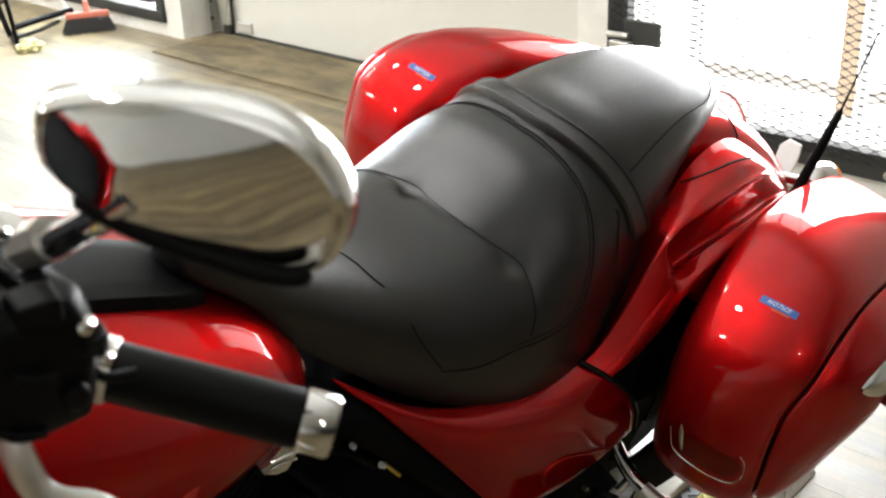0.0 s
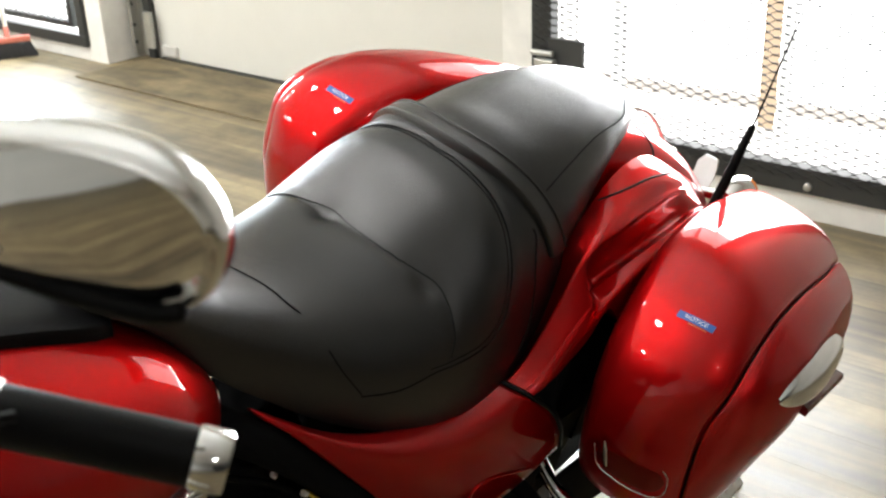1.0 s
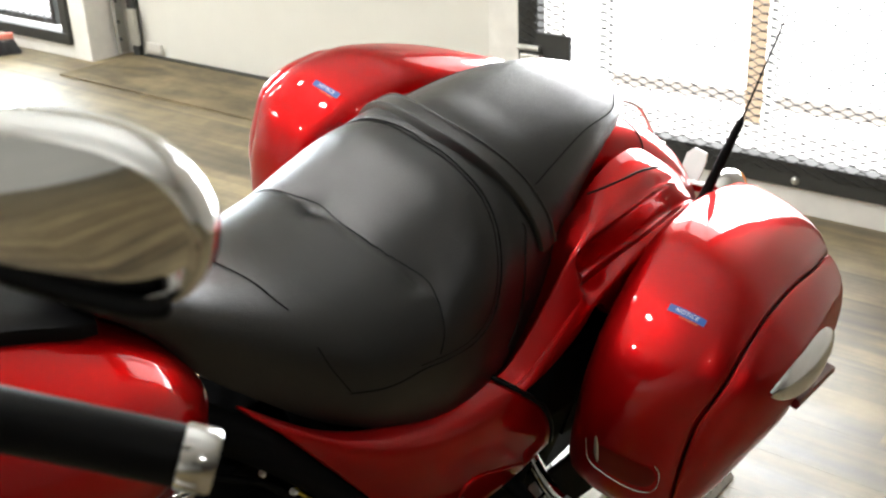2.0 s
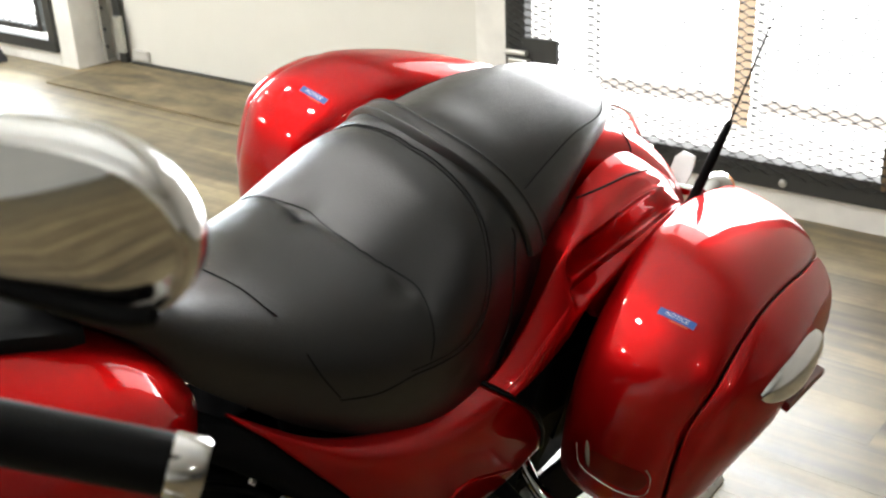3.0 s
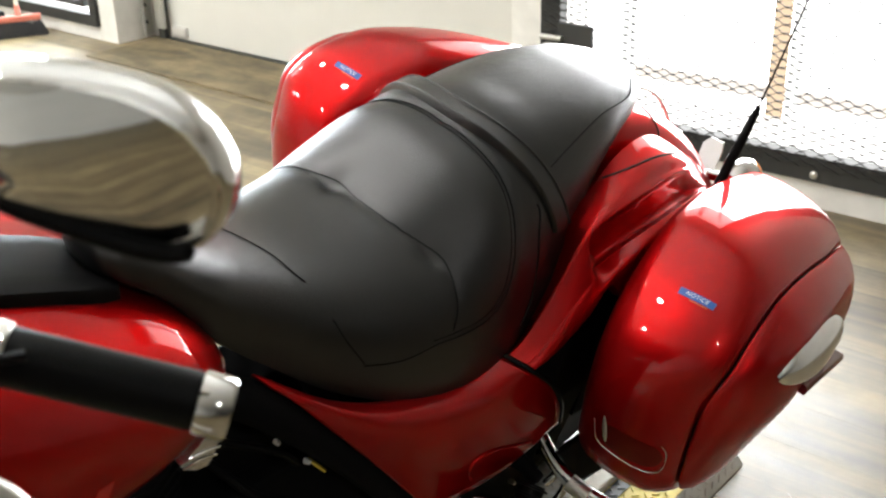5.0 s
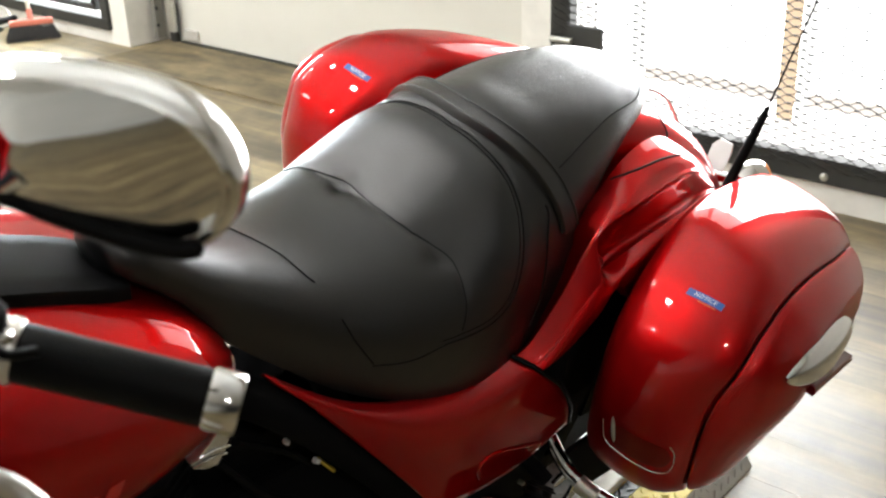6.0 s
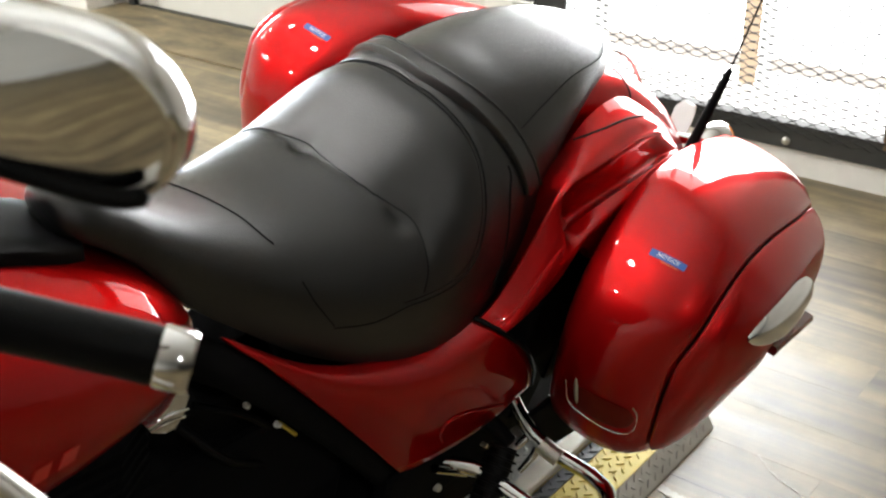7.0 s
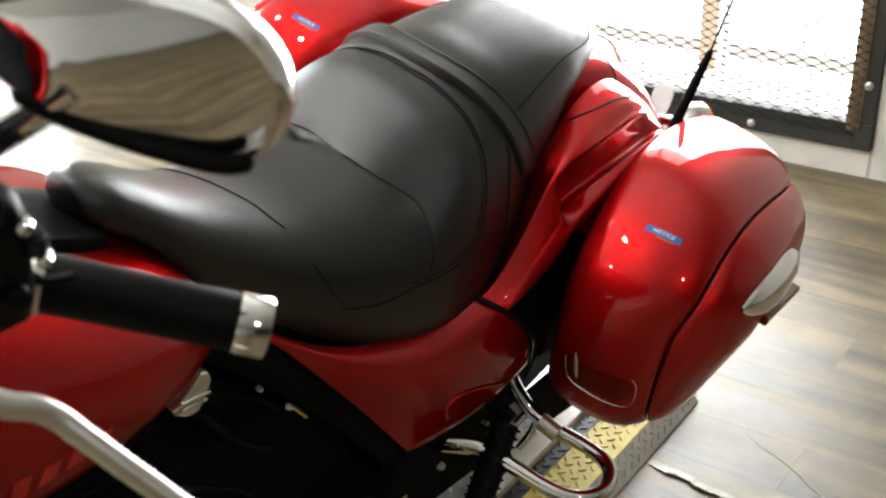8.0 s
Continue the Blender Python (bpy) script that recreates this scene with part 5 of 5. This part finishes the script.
part("hoop", tube([(-6.13, 3.17, 0.10), (-6.05, 3.18, 0.118), (-5.97, 3.18, 0.113), (-5.91, 3.17, 0.085), (-5.89, 3.15, 0.045), (-5.83, 3.05, 0.045)], 0.009, 10), DULL, rack, "pale bent metal hoop")
bm = bmesh.new()
bmesh.ops.create_icosphere(bm, subdivisions=4, radius=1)
for v in bm.verts:
    n = noise.noise(v.co * 2.3) * 0.5 + noise.noise(v.co * 6) * 0.25
    v.co = Vector((v.co.x * 0.060, v.co.y * 0.065, max(v.co.z, -0.4) * 0.040)) * (1 + n)
    v.co.z += 0.016
solid("cleaning_rag", bm, RAG, "crumpled pale yellow cleaning rag on the floor", "rag", smooth=True, m=pose(-5.485, 2.70, 0.0, 0, 0, 20))

# ---------------------------------------------------------------- ceiling lamps and added fill, out of view
def ceiling_lamp(x, y, power):
    ob = thing("ceiling_lamp", "unseen round white ceiling lamp", "ceiling lamp", pose(x, y, TOP), "ceiling lamps")
    part("housing", lathe([(0.001, -0.001), (0.13, -0.001), (0.14, -0.03), (0.12, -0.05), (0.11, -0.05)], 32), CEIL, ob)
    part("diffuser", lathe([(0.108, -0.045), (0.10, -0.060), (0.06, -0.070), (0.001, -0.072)], 32), LAMP, ob, "glowing white diffuser")
    li = bpy.data.lights.new("lamp_light", 'AREA')
    li.shape, li.size, li.energy, li.color = 'DISK', 0.2, power, (1.0, 0.985, 0.96)
    lo = new("lamp_light", li)
    lo.parent = ob
    lo.matrix_local = pose(0, 0, -0.08)


# the lamp at x 3.0 is an added fill that lightens the side cover
for x, y, p in ((-1.6, 0.25, 24), (-5.2, -1.6, 60), (-2.5, -1.9, 52), (3.0, -0.5, 34), (-2.7, 0.95, 17), (-4.9, 1.3, 18)):
    ceiling_lamp(x, y, p)


# added fill panels, out of view, for more sheen on vinyl and paint
def fill_panel(x, y, sx, sy, power):
    ob = thing("ceiling_fill_panel", "added white rectangular ceiling panel for fill light", "ceiling lamp", pose(x, y, TOP), "ceiling panel lamps")
    part("frame", loft([[(sx * f, sy * f, z), (-sx * f, sy * f, z), (-sx * f, -sy * f, z), (sx * f, -sy * f, z)] for f, z in ((0.5, -0.001), (0.5, -0.05), (0.47, -0.05))]), CEIL, ob, smooth=False)
    part("diffuser", box((-sx * 0.465, -sy * 0.465, -0.056), (sx * 0.465, sy * 0.465, -0.0505)), PANEL, ob, "glowing white diffuser", smooth=False)
    li = bpy.data.lights.new("fill_panel_light", 'AREA')
    li.shape, li.size, li.size_y, li.energy, li.color = 'RECTANGLE', sx * 0.9, sy * 0.9, power, (1.0, 0.985, 0.96)
    lo = new("fill_panel_light", li)
    lo.parent = ob
    lo.matrix_local = pose(0, 0, -0.065)


for x, y, p in ((-6.6, 1.2, 48), (-6.0, -1.8, 40)):
    fill_panel(x, y, 2.3, 0.55, p)

# ---------------------------------------------------------------- torn edges of the floor covering
def tear(pts, lift, wide):
    line = spline([Vector((x, y, 0.0)) for x, y in pts], 12)
    rt = random.Random(5)
    flap, gap = [], []
    for k, p in enumerate(line):
        e = min(1.0, 4 * k / len(line), 4 * (len(line) - 1 - k) / len(line))
        j = rt.uniform(-0.0025, 0.0025)
        h = lift * e * rt.uniform(0.7, 1.1)
        flap.append([p + Vector((0, y + j, z)) for y, z in ((wide, 0.0003), (wide * 0.4, h * 0.6), (0.0, h + 0.0006), (0.0005, h * 0.4), (wide * 0.5, 0.0002))])
        # flat dark strip before the flap, its shade put in as colour
        gap.append([p + Vector((0, y + j, z)) for y, z in ((-0.0006 - 0.45 * lift * e, 0.0004), (0.001, 0.0004), (0.001, 0.0007), (-0.0006 - 0.45 * lift * e, 0.0007))])
    part("tear", loft(flap), TEARM, floor, "curled pale edge of torn floor covering")
    if lift > 0.001:
        part("tear_shade", loft(gap), TEARG, floor, "dark strip painted as shade under the torn edge")


tear([(-0.73, 1.640), (-0.69, 1.632), (-0.65, 1.633), (-0.61, 1.622), (-0.56, 1.620), (-0.50, 1.600), (-0.42, 1.590)], 0.005, 0.022)
tear([(-0.62, 1.860), (-0.56, 1.815), (-0.49, 1.785), (-0.43, 1.742), (-0.36, 1.70)], 0.0005, 0.004)

# ---------------------------------------------------------------- floor boards
bw, bl = 0.16, 1.25
me = finish(add_box(bmesh.new(), (0.0002, 0.0002, -0.011), (bl - 0.0002, bw - 0.0002, 0.0)), "floor_board", BOARD, False)
bm_rest = bmesh.new()
rr = random.Random(11)
y = Y0 + 0.02
while y < 3.54:
    x = X0 - rr.uniform(0, bl)
    while x < X1:
        if -5.9 < x < 0.8 and y > -0.35 and x + bl < X1:
            ob = new("floor_board", me)
            ob.location = (x, y, rr.uniform(-0.0002, 0.0))
            ob.parent = floor
        else:
            add_box(bm_rest, (max(x, X0) + 0.0012, y + 0.0012, -0.011), (min(x + bl, X1) - 0.0012, y + bw - 0.0012, 0.0))
        x += bl
    y += bw
rest = part("floor_boards", bm_rest, BOARD, floor, smooth=False)
tagged(rest, "wooden floor boards", kind="stuff")
